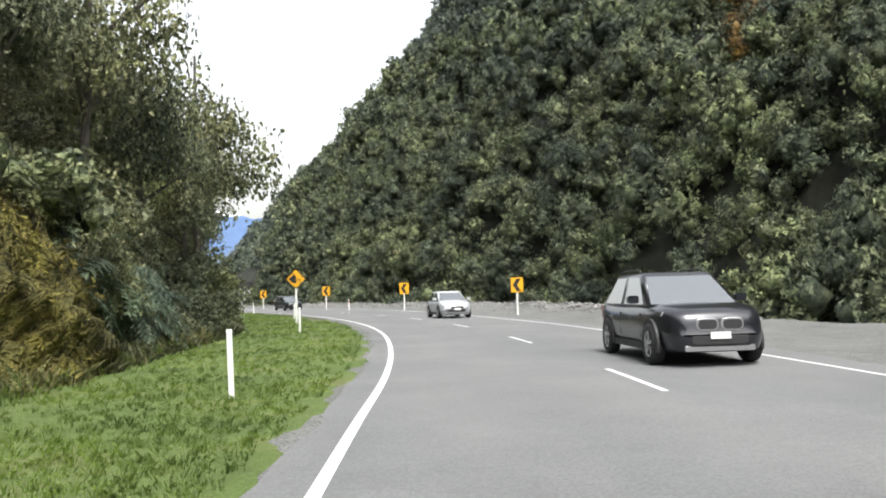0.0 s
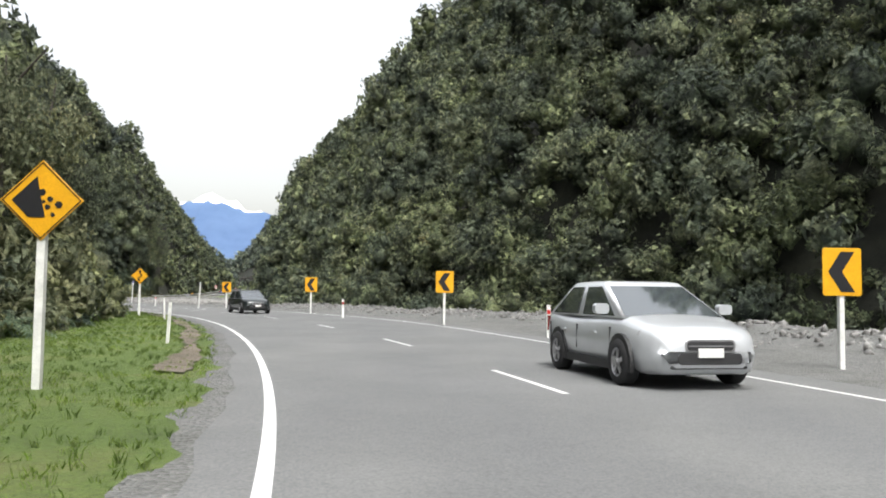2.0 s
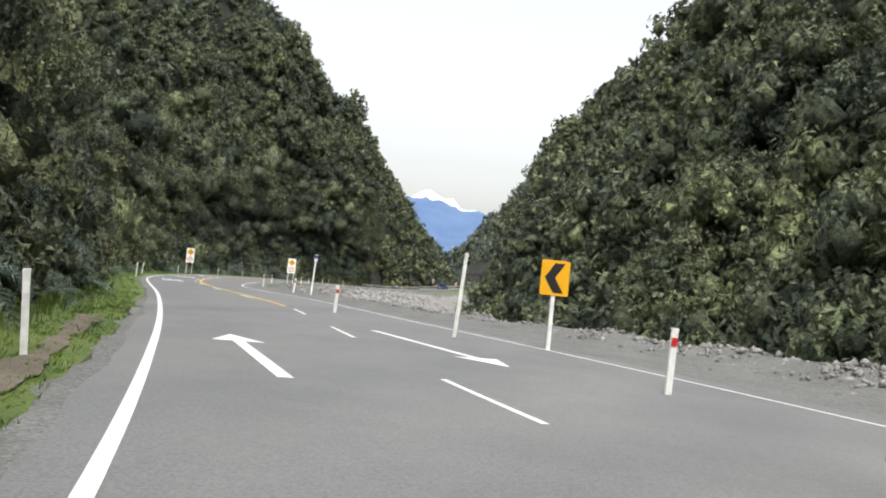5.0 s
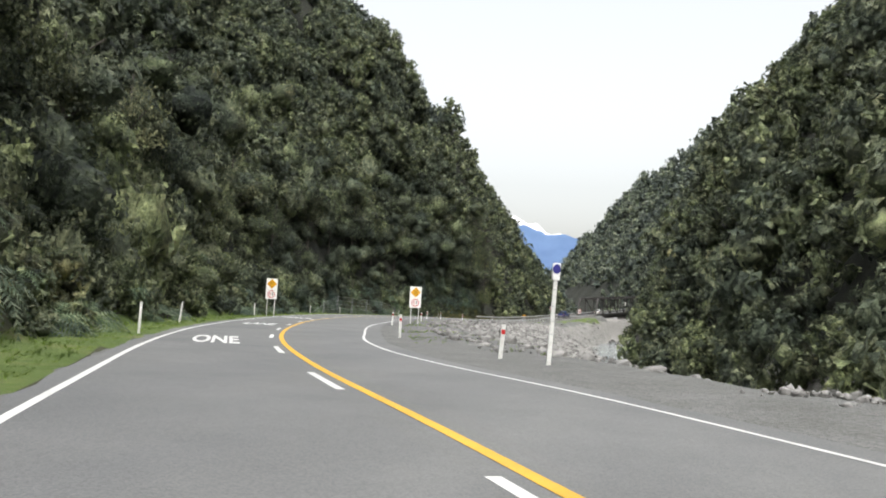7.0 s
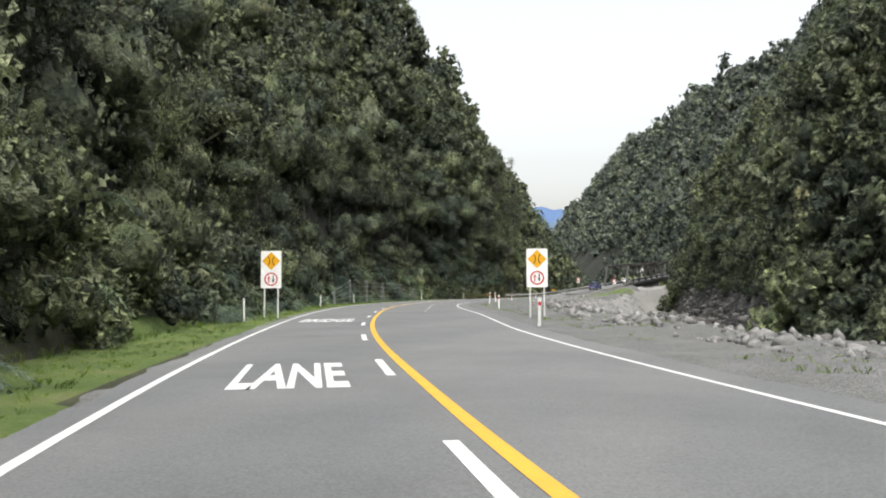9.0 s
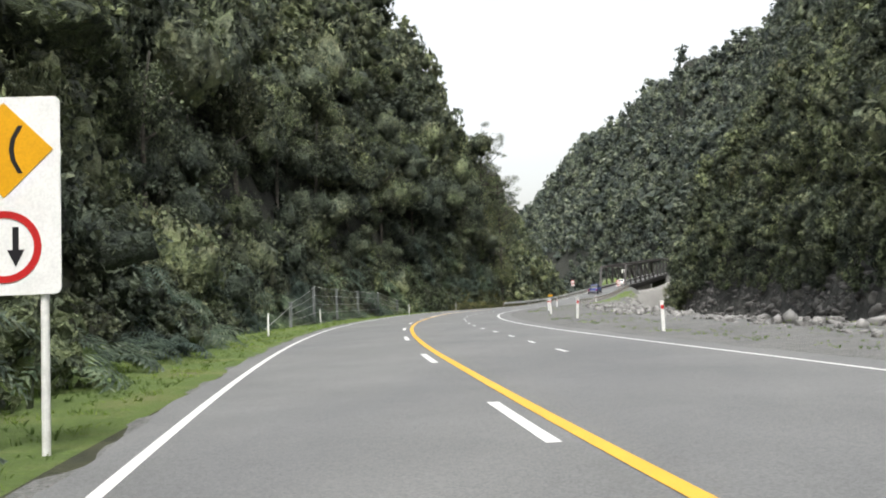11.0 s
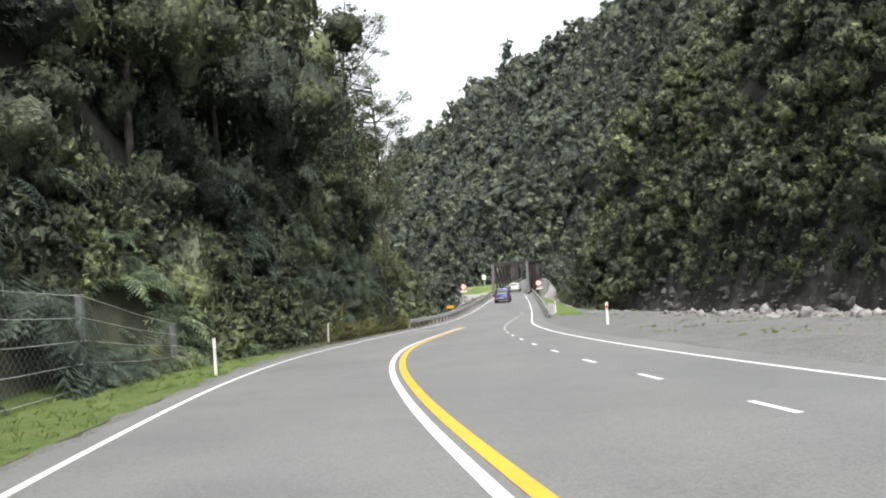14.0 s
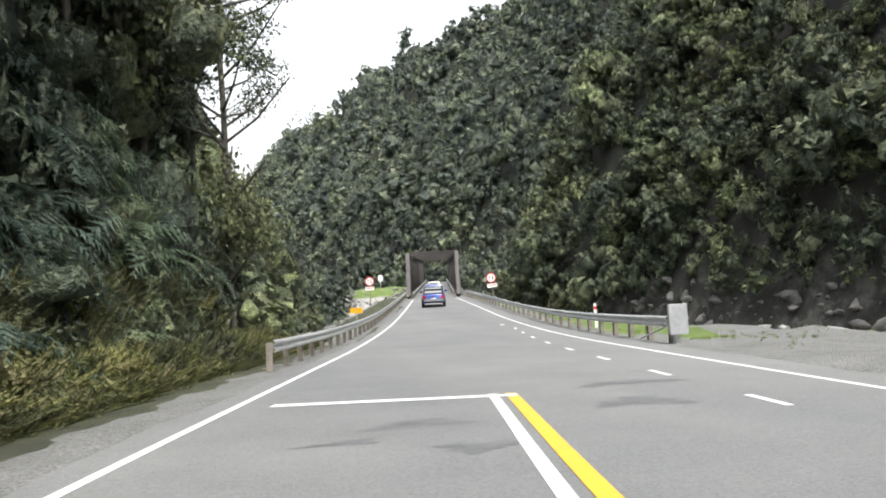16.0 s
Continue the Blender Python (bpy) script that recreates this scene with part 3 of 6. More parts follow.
dim_t = [canopy(70 + k, 6, 9, 0.42, 0.34, (2, 4), t) for k, t in enumerate((1.0, 1.3, 1.6))]
shrub_t = [canopy(80 + k, 6, 22, 0.3, 0.2, (2, 4), t) for k, t in enumerate((0.8, 1.0, 1.3, 1.1))]


def forest(name, label, line, side, bands, seed):
    for k, (tem, y0, y1, d0, d1, sp, rad, sink, material) in enumerate(bands):
        p = hill_places(line, side, y0, y1, d0, d1, sp, seed + k)
        r = np.random.default_rng(seed + 50 + k)
        # a few trees stand well above the rest
        radii = rad * r.uniform(0.55, 1.25, len(p)) * np.where(r.random(len(p)) < 0.1, 1.35, 1.0)
        hs = radii * r.uniform(0.85, 1.35, len(p))
        p[:, 2] += hs * sink
        # keep the road, the verge and the river clear
        keep = (p[:, 0] < left_edge(p[:, 1]) - np.where((p[:, 1] > 208) & (p[:, 1] < 258), 4.4, 2.3) - radii * 0.8) | (slope(right_foot, p[:, 0], p[:, 1], 1) > -1)
        keep &= (slope(left_foot, p[:, 0], p[:, 1], -1) > -1) | (slope(right_foot, p[:, 0], p[:, 1], 1) > -1)
        v, f = scatter(tem, p[keep], radii[keep], hs[keep], seed + 90 + k)
        tagged(new(name, mesh_of(name, v, f, material)), label, "forest", kind="stuff")


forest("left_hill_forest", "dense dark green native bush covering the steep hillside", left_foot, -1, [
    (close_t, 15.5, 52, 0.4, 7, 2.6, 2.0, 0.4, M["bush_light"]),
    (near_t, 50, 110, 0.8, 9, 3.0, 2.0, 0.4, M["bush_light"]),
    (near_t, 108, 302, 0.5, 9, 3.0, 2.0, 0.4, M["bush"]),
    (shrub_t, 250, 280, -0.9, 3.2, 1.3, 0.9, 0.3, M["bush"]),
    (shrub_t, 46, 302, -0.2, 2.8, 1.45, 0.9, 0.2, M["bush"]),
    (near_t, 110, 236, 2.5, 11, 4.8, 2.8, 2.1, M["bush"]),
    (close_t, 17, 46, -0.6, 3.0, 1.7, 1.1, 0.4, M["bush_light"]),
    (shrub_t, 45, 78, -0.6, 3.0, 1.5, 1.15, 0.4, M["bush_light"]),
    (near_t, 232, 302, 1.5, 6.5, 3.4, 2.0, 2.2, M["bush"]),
    # crowns lifted off the slope, added to overhang and darken the bank
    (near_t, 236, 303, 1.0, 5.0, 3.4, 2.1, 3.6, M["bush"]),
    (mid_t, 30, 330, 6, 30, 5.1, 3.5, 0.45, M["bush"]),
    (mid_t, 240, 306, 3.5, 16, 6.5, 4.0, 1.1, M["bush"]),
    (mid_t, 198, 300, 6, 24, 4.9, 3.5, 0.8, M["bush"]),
    # higher crowns over the verge, largely out of view, added to shade the bank
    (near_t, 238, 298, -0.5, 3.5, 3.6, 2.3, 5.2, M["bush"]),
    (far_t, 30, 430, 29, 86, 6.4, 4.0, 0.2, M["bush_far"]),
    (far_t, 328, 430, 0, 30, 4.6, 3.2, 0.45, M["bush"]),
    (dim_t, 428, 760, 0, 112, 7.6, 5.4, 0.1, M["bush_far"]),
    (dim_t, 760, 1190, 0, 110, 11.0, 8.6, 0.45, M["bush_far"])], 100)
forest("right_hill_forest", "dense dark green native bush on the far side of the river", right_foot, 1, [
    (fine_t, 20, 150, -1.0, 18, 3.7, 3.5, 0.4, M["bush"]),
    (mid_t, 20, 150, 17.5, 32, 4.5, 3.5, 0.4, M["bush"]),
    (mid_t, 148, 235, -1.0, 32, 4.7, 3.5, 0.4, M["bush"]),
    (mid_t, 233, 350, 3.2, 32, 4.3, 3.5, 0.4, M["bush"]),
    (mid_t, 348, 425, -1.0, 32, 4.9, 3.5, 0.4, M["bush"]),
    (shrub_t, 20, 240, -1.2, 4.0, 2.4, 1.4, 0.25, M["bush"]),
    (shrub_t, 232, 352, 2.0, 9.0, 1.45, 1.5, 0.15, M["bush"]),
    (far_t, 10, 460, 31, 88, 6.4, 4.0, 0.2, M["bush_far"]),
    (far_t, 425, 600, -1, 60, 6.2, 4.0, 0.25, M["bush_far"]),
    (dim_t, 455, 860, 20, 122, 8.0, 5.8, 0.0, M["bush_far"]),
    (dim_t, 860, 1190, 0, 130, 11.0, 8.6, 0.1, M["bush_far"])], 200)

rust_p = np.array([(34.0, 80.5), (37.0, 83.5), (39.5, 88.5), (36.0, 87.5), (41.5, 92.0)])
rust_p = np.column_stack([rust_p, ground_z(rust_p[:, 0], rust_p[:, 1]) + 2.6])
tagged(new("rusty_bush", mesh_of("rusty_bush", *scatter(fine_t, rust_p, np.array([3.2, 3.6, 3.4, 2.8, 3.2]), np.array([3.6, 3.8, 3.6, 3.2, 3.4]), 61), M["rusty"])), "rust-brown dying bush high on the hillside", "bush", kind="stuff")

# ---- building kit ----
class Geo:
    """Collects polygons for one mesh."""

    def __init__(self):
        self.v, self.f = [], []

    def add(self, verts, faces):
        n = len(self.v)
        self.v += [tuple(p) for p in verts]
        self.f += [tuple(n + i for i in f) for f in faces]
        return self

    def box(self, x0, x1, y0, y1, z0, z1, m=None):
        c = [(x, y, z) for z in (z0, z1) for y in (y0, y1) for x in (x0, x1)]
        if m:
            c = [m @ Vector(p) for p in c]
        return self.add(c, [(0, 2, 3, 1), (4, 5, 7, 6), (0, 1, 5, 4), (2, 6, 7, 3), (0, 4, 6, 2), (1, 3, 7, 5)])

    def prism(self, outline, depth, m=None, chamfer=0.0):
        """An outline in x and z, thickened along y; chamfer shrinks the front face for a rounded rim."""
        n = len(outline)
        cx, cz = sum(p[0] for p in outline) / n, sum(p[1] for p in outline) / n
        k = 1 - chamfer
        rings = [[(x, depth, z) for x, z in outline], [(x, chamfer * 0.1, z) for x, z in outline], [(cx + (x - cx) * k, 0, cz + (z - cz) * k) for x, z in outline]]
        if not chamfer:
            rings = rings[:2]
        c = [p for r in rings for p in r]
        if m:
            c = [m @ Vector(p) for p in c]
        f = [tuple(range(n))[::-1], tuple(range((len(rings) - 1) * n, len(rings) * n))]
        for r in range(len(rings) - 1):
            f += [(r * n + i, r * n + (i + 1) % n, (r + 1) * n + (i + 1) % n, (r + 1) * n + i) for i in range(n)]
        return self.add(c, f)

    def tube(self, path, radii, sides=8):
        """A tapered tube along a path."""
        rings = []
        for k, p in enumerate(path):
            p = Vector(p)
            a, b = Vector(path[max(0, k - 1)]), Vector(path[min(len(path) - 1, k + 1)])
            t = (b - a).normalized()
            u = t.cross(Vector((0, 0, 1)) if abs(t.z) < 0.9 else Vector((1, 0, 0))).normalized()
            w = t.cross(u)
            rings.append([p + (u * math.cos(2 * math.pi * i / sides) + w * math.sin(2 * math.pi * i / sides)) * radii[k] for i in range(sides)])
        c = [q for r in rings for q in r]
        f = [tuple(range(sides))[::-1], tuple(range(len(c) - sides, len(c)))]
        for r in range(len(rings) - 1):
            f += [(r * sides + i, r * sides + (i + 1) % sides, (r + 1) * sides + (i + 1) % sides, (r + 1) * sides + i) for i in range(sides)]
        return self.add(c, f)

    def loft(self, loops, closed=True, caps=True):
        n = len(loops[0])
        c = [q for r in loops for q in r]
        f = []
        for r in range(len(loops) - 1):
            f += [(r * n + i, r * n + (i + 1) % n, (r + 1) * n + (i + 1) % n, (r + 1) * n + i) for i in range(n if closed else n - 1)]
        if caps and closed:
            f += [tuple(range(n))[::-1], tuple(range(len(c) - n, len(c)))]
        return self.add(c, f)

    def mesh(self, name, material, smooth=False):
        me = bpy.data.meshes.new(name)
        me.from_pydata(self.v, [], self.f)
        me.update()
        bm = bmesh.new()
        bm.from_mesh(me)
        bmesh.ops.recalc_face_normals(bm, faces=bm.faces)
        bm.to_mesh(me)
        bm.free()
        me.materials.append(material)
        if smooth:
            me.polygons.foreach_set("use_smooth", [True] * len(me.polygons))
        return me


def part(name, geo, material, parent, label="", smooth=False):
    ob = new(name, geo.mesh(name, material, smooth) if isinstance(geo, Geo) else geo)
    ob.parent = parent
    return tagged(ob, label)


def thing(name, label, category, m=None, group="", kind=""):
    ob = new(name)
    if m:
        ob.matrix_world = m
    return tagged(ob, label, category, group, kind)


def disc(r, n=20, cx=0.0, cz=0.0):
    return [(cx + r * math.cos(2 * math.pi * i / n), cz + r * math.sin(2 * math.pi * i / n)) for i in range(n)]


def round_rect(w, h, r, cx=0.0, cz=0.0, n=4):
    out = []
    for sx, sz, a0 in ((1, 1, 0), (-1, 1, 90), (-1, -1, 180), (1, -1, 270)):
        for k in range(n + 1):
            a = radians(a0 + 90 * k / n)
            out.append((cx + sx * (w / 2 - r) + r * math.cos(a), cz + sz * (h / 2 - r) + r * math.sin(a)))
    return out


def text_mesh(name, words, height, material):
    """Words in the built-in font as a flat mesh, lying in x and y, centred."""
    cu = bpy.data.curves.new(name, "FONT")
    cu.body, cu.size, cu.align_x, cu.align_y, cu.offset = words, height, "CENTER", "CENTER", 0.03
    ob = new(name, cu)
    bpy.context.view_layer.update()
    me = bpy.data.meshes.new_from_object(ob.evaluated_get(bpy.context.evaluated_depsgraph_get()))
    bpy.data.objects.remove(ob)
    me.name = name
    me.materials.clear()
    me.materials.append(material)
    return me


M["steel"] = plain("galvanised_steel", (0.55, 0.56, 0.56), 0.45, 0.7, 0.12, 3)
M["white_post"] = plain("white_painted_post", (0.72, 0.72, 0.69), 0.55, 0, 0.12, 5)
M["sign_yellow"] = plain("yellow_sign_sheeting", (0.72, 0.36, 0.012), 0.35, 0, 0.05, 4)
M["sign_white"] = plain("white_sign_sheeting", (0.8, 0.8, 0.78), 0.35, 0, 0.05, 4)
M["sign_black"] = plain("black_sign_print", (0.012, 0.012, 0.014), 0.45, 0, 0.1, 4)
M["sign_red"] = plain("red_sign_print", (0.5, 0.02, 0.02), 0.4, 0, 0.08, 4)
M["sign_blue"] = plain("blue_sign_print", (0.03, 0.03, 0.2), 0.4, 0, 0.08, 4)
M["sign_grey"] = plain("bare_aluminium", (0.5, 0.51, 0.52), 0.4, 0.6, 0.1, 4)
M["timber"] = plain("weathered_timber", (0.19, 0.17, 0.14), 0.85, 0, 0.2, 4, 0.01)
M["grey_post"] = plain("weathered_grey_post", (0.21, 0.225, 0.225), 0.7, 0.2, 0.18, 3)
M["netting"] = plain("dull_wire", (0.16, 0.165, 0.165), 0.6, 0.4, 0.15, 3)
M["truss"] = plain("dark_weathered_steel", (0.05, 0.045, 0.042), 0.6, 0.2, 0.35, 2)
M["concrete"] = plain("stained_concrete", (0.34, 0.33, 0.31), 0.9, 0, 0.2, 1.2, 0.02)
M["tar"] = plain("dark_seal_patch", (0.10, 0.102, 0.104), 0.75, 0, 0.2, 3)
M["rock"] = plain("grey_schist", (0.24, 0.235, 0.225), 0.9, 0, 0.35, 1.3, 0.08)
M["tyre"] = plain("tyre_rubber", (0.018, 0.018, 0.019), 0.85, 0, 0.15, 8)
M["rim"] = plain("alloy_rim", (0.42, 0.42, 0.43), 0.35, 0.8, 0.08, 8)
M["dark_rock"] = plain("dark_schist", (0.13, 0.125, 0.118), 0.85, 0, 0.4, 1.1, 0.1)
M["glass"] = plain("tinted_car_glass", (0.03, 0.036, 0.04), 0.06, 0, 0.05, 2)
M["windscreen"] = plain("windscreen_glass", (0.05, 0.06, 0.065), 0.05, 0, 0.05, 2)
for glass in (M["glass"], M["windscreen"]):
    gb = glass.node_tree.nodes["Principled BSDF"]
    gb.inputs["Coat Weight"].default_value, gb.inputs["Coat IOR"].default_value, gb.inputs["Coat Roughness"].default_value = 1.0, 2.4, 0.03
M["trim"] = plain("black_plastic_trim", (0.022, 0.022, 0.023), 0.6, 0, 0.1, 6)
M["lamp_glass"] = plain("clear_lamp_lens", (0.65, 0.66, 0.68), 0.12, 0.2, 0.06, 8)
M["tail_red"] = plain("red_lamp_lens", (0.35, 0.01, 0.01), 0.15, 0, 0.06, 8)
M["plate"] = plain("blank_number_plate", (0.7, 0.7, 0.68), 0.5, 0, 0.05, 8)


def paintwork(name, color, metal=0.3):
    m, nt, b = mat(name, 0.28, metal)
    c = ramp(nt, noise_of(nt, 1.6, 4), [(0.3, tuple(v * 0.86 for v in color)), (0.7, color)])
    nt.links.new(c, b.inputs["Base Color"])
    b.inputs["Coat Weight"].default_value = 0.6
    return m


# ---- roadside markers and signs ----
def at_ground(x, y, turn=0.0, sink=0.0):
    return pose(x, y, float(ground_z(x, y)) - sink, 0, 0, turn)


def heading(line, y):
    """Degrees by which a line of the plan turns left of +y."""
    return -math.degrees(math.atan(float(line(y + 2) - line(y - 2)) / 4))


def marker_post(m, band, label):
    ob = thing("marker_post", label, "marker post", m, "edge marker posts")
    part("post", Geo().prism([(-0.055, -0.25), (0.055, -0.25), (0.055, 0.97), (0.02, 1.0), (-0.02, 1.0), (-0.055, 0.97)], 0.035, pose(0, -0.017, 0)), M["white_post"], ob)
    part("reflector", Geo().prism(round_rect(0.1, 0.13, 0.012, 0, 0.80), 0.008, pose(0, -0.026, 0)), M["sign_red" if band == "red" else "sign_white"], ob, "red reflector band" if band == "red" else "white reflector")
    part("cap", Geo().prism(round_rect(0.118, 0.05, 0.01, 0, 0.985), 0.045, pose(0, -0.022, 0)), M["white_post"], ob)
    return ob


for k, (x, y) in enumerate([(9.1, 36.1), (1.9, 58.4), (-6.7, 78.3), (-16.9, 95.9), (-28.2, 111), (-40.7, 135), (-48.5, 146.2), (-59, 169.4), (-68, 198), (-72.0, 210), (-75.0, 223.2), (-77.4, 240), (-79.8, 264.8), (-78.2, 301)]):
    marker_post(at_ground(x, y, heading(right_edge, y) + random.uniform(-8, 8)) @ pose(0, 0, 0, random.uniform(-3, 3), random.uniform(-3, 3), 0), "red", "slim white roadside marker post with a red reflector band")
for x, y in [(-2.45, 11.6), (-4.6, 32.7), (-8.1, 53.8), (-14.6, 73), (-23.9, 90.8), (-52.1, 133.8), (-59.4, 145.2), (-72.0, 171), (-85.0, 203.5), (-90.9, 223), (-92.9, 250), (-93.5, 271.8)]:
    marker_post(at_ground(x, y, heading(left_edge, y) + random.uniform(-8, 8)) @ pose(0, 0, 0, random.uniform(-5, 4), random.uniform(-5, 5), 0) @ Matrix.Diagonal((0.7, 0.8, 1, 1)), "white", "slim weathered white marker post leaning in the grass")


def square_post(h, w=0.09):
    return Geo().prism([(-w / 2, -0.3), (w / 2, -0.3), (w / 2, h - 0.01), (w / 2 - 0.012, h), (-w / 2 + 0.012, h), (-w / 2, h - 0.01)], w, pose(0, 0, 0))


def chevron_sign(m, size=0.85, low=1.28):
    ob = thing("chevron_sign", "yellow bend sign with a black chevron on a white post", "road sign", m, "chevron signs round the bend")
    part("post", square_post(low + size * 0.8), M["white_post"], ob)
    c = low + size / 2
    part("panel", Geo().prism(round_rect(size * 0.84, size, 0.05, 0, c), 0.012, pose(0, -0.02, 0), 0.02), M["sign_yellow"], ob)
    a, b, t = size * 0.36, size * 0.42, size * 0.3
    for sgn in (1, -1):
        part("chevron_bar", Geo().prism([(-a * 0.85, c), (-a * 0.85 + t, c), (a * 0.75, c + sgn * b), (a * 0.75 - t, c + sgn * b)][::sgn], 0.004, pose(0, -0.027, 0)), M["sign_black"], ob, "black half of the chevron")
    return ob


for x, y, face, rise, size in ((5.9, 48.3, 4, 0.06, 0.87), (-1.23, 68.75, 12, 0.12, 0.92), (-9.92, 87.6, 18, 0.16, 0.94), (-19.6, 103.5, 24, 0.1, 0.87)):
    chevron_sign(pose(x, y, float(ground_z(x, y)) + rise, 0, 0, face), size)


def diamond_sign(m, size, low, kind):
    label = "yellow diamond warning sign for falling rocks" if kind == "rocks" else "yellow diamond sign with a winding arrow"
    ob = thing("warning_sign", label + " on a white post", "road sign", m)
    r = size / math.sqrt(2)
    c = low + r
    part("post", square_post(c + r * 0.5, 0.1), M["white_post"], ob)
    dia = lambda k: [(0, c - r * k), (r * k, c), (0, c + r * k), (-r * k, c)]
    part("panel", Geo().prism(dia(1), 0.012, pose(0, -0.02, 0), 0.015), M["sign_yellow"], ob)
    for i in range(4):
        p, q = dia(0.96)[i], dia(0.96)[(i + 1) % 4]
        p2, q2 = dia(0.92)[i], dia(0.92)[(i + 1) % 4]
        part("border", Geo().prism([p, q, q2, p2], 0.003, pose(0, -0.026, 0)), M["sign_black"], ob, "thin black border line")
    if kind == "rocks":
        part("cliff_shape", Geo().prism([(-r * 0.72, c), (-r * 0.12, c + r * 0.6), (-r * 0.02, c + r * 0.05), (r * 0.1, c - r * 0.42), (-r * 0.32, c - r * 0.42)], 0.004, pose(0, -0.028, 0)), M["sign_black"], ob, "black cliff shape")
        for x, z, s in ((0.0, 0.2, 0.085), (0.2, 0.03, 0.07), (0.42, -0.1, 0.1), (0.14, -0.16, 0.07), (0.27, -0.36, 0.06), (0.05, -0.03, 0.05)):
            part("rock_shape", Geo().prism([(x * r + s * r * random.uniform(0.8, 1.2) * math.cos(a), c + z * r + s * r * random.uniform(0.8, 1.2) * math.sin(a)) for a in (0, 1.05, 2.1, 3.14, 4.2, 5.2)], 0.004, pose(0, -0.028, 0)), M["sign_black"], ob, "black falling rock shape")
    else:
        pts = [(0.0, -0.66), (-0.03, -0.55), (-0.15, -0.43), (-0.19, -0.31), (-0.1, -0.2), (0.1, -0.09), (0.2, 0.01), (0.19, 0.13), (0.06, 0.24), (-0.03, 0.33), (0.0, 0.48)]
        w = 0.075
        lft, rgt = [], []
        for i, (x, z) in enumerate(pts):
            p, q = pts[max(0, i - 1)], pts[min(len(pts) - 1, i + 1)]
            dx, dz = q[0] - p[0], q[1] - p[1]
            n = math.hypot(dx, dz)
            lft.append(((x - dz / n * w) * r, c + (z + dx / n * w) * r))
            rgt.append(((x + dz / n * w) * r, c + (z - dx / n * w) * r))
        g = Geo()
        for i in range(len(pts) - 1):
            g.prism([lft[i], rgt[i], rgt[i + 1], lft[i + 1]], 0.004, pose(0, -0.028, 0))
        part("winding_arrow", g, M["sign_black"], ob, "black winding arrow shaft")
        part("arrow_head", Geo().prism([(-0.2 * r, c + 0.44 * r), (0.2 * r, c + 0.44 * r), (0.0, c + 0.8 * r)], 0.004, pose(0, -0.029, 0)), M["sign_black"], ob)
    return ob


diamond_sign(pose(-6.4, 43.7, float(ground_z(-6.4, 43.7)), 0, 0, 4), 0.72, 1.85, "rocks")
diamond_sign(pose(-18.1, 79.2, float(ground_z(-18.1, 79.2)), 0, 0, 12), 0.66, 1.72, "winding")


def arrow_shape(w, h, cx, cz, up):
    s = 1 if up else -1
    return [(cx - w * 0.18, cz - s * h / 2), (cx + w * 0.18, cz - s * h / 2), (cx + w * 0.18, cz + s * h * 0.08), (cx + w / 2, cz + s * h * 0.08), (cx, cz + s * h / 2), (cx - w / 2, cz + s * h * 0.08), (cx - w * 0.18, cz + s * h * 0.08)]


def give_way_sign(m):
    """A tall white board: narrow-bridge diamond above, give-way roundel below."""
    ob = thing("bridge_warning_board", "tall white board with an orange diamond and a ringed roundel", "road sign", m, "one-lane bridge warning boards")
    for x in (-0.33, 0.33):
        part("post", Geo().tube([(x, 0.04, -0.3), (x, 0.04, 3.0)], [0.038, 0.038], 10), M["white_post"], ob)
    part("board", Geo().prism(round_rect(1.0, 1.82, 0.06, 0, 2.3), 0.014, pose(0, -0.02, 0), 0.01), M["sign_white"], ob)
    c, r = 2.72, 0.44
    part("diamond", Geo().prism([(0, c - r), (r, c), (0, c + r), (-r, c)], 0.004, pose(0, -0.027, 0)), M["sign_yellow"], ob, "orange-yellow diamond")
    for s in (-1, 1):
        bow = [(s * x * 1.0, c + z) for x, z in ((0.15, 0.22), (0.085, 0.1), (0.07, 0), (0.085, -0.1), (0.15, -0.22))]
        g = Geo()
        for i in range(4):
            (x0, z0), (x1, z1) = bow[i], bow[i + 1]
            g.prism([(x0 - 0.022, z0), (x0 + 0.022, z0), (x1 + 0.022, z1), (x1 - 0.022, z1)], 0.004, pose(0, -0.032, 0))
        part("narrowing_bar", g, M["sign_black"], ob, "black bowed bar")
    c = 1.83
    ring = Geo()
    o, i = disc(0.33, 28, 0, c), disc(0.265, 28, 0, c)
    for k in range(28):
        ring.prism([o[k], o[(k + 1) % 28], i[(k + 1) % 28], i[k]], 0.004, pose(0, -0.027, 0))
    part("ring", ring, M["sign_red"], ob, "dark red ring")
    part("arrow", Geo().prism(arrow_shape(0.15, 0.36, -0.11, c, True), 0.004, pose(0, -0.027, 0)), M["sign_red"], ob, "pale red arrow")
    part("arrow", Geo().prism(arrow_shape(0.15, 0.36, 0.1, c, False), 0.004, pose(0, -0.027, 0)), M["sign_black"], ob, "black arrow")
    return ob


give_way_sign(pose(-73.7, 176.1, 0.05, 0, 0, 18))
give_way_sign(pose(-61.1, 178.9, float(ground_z(-61.1, 178.9)) + 0.05, 0, 0, 16))


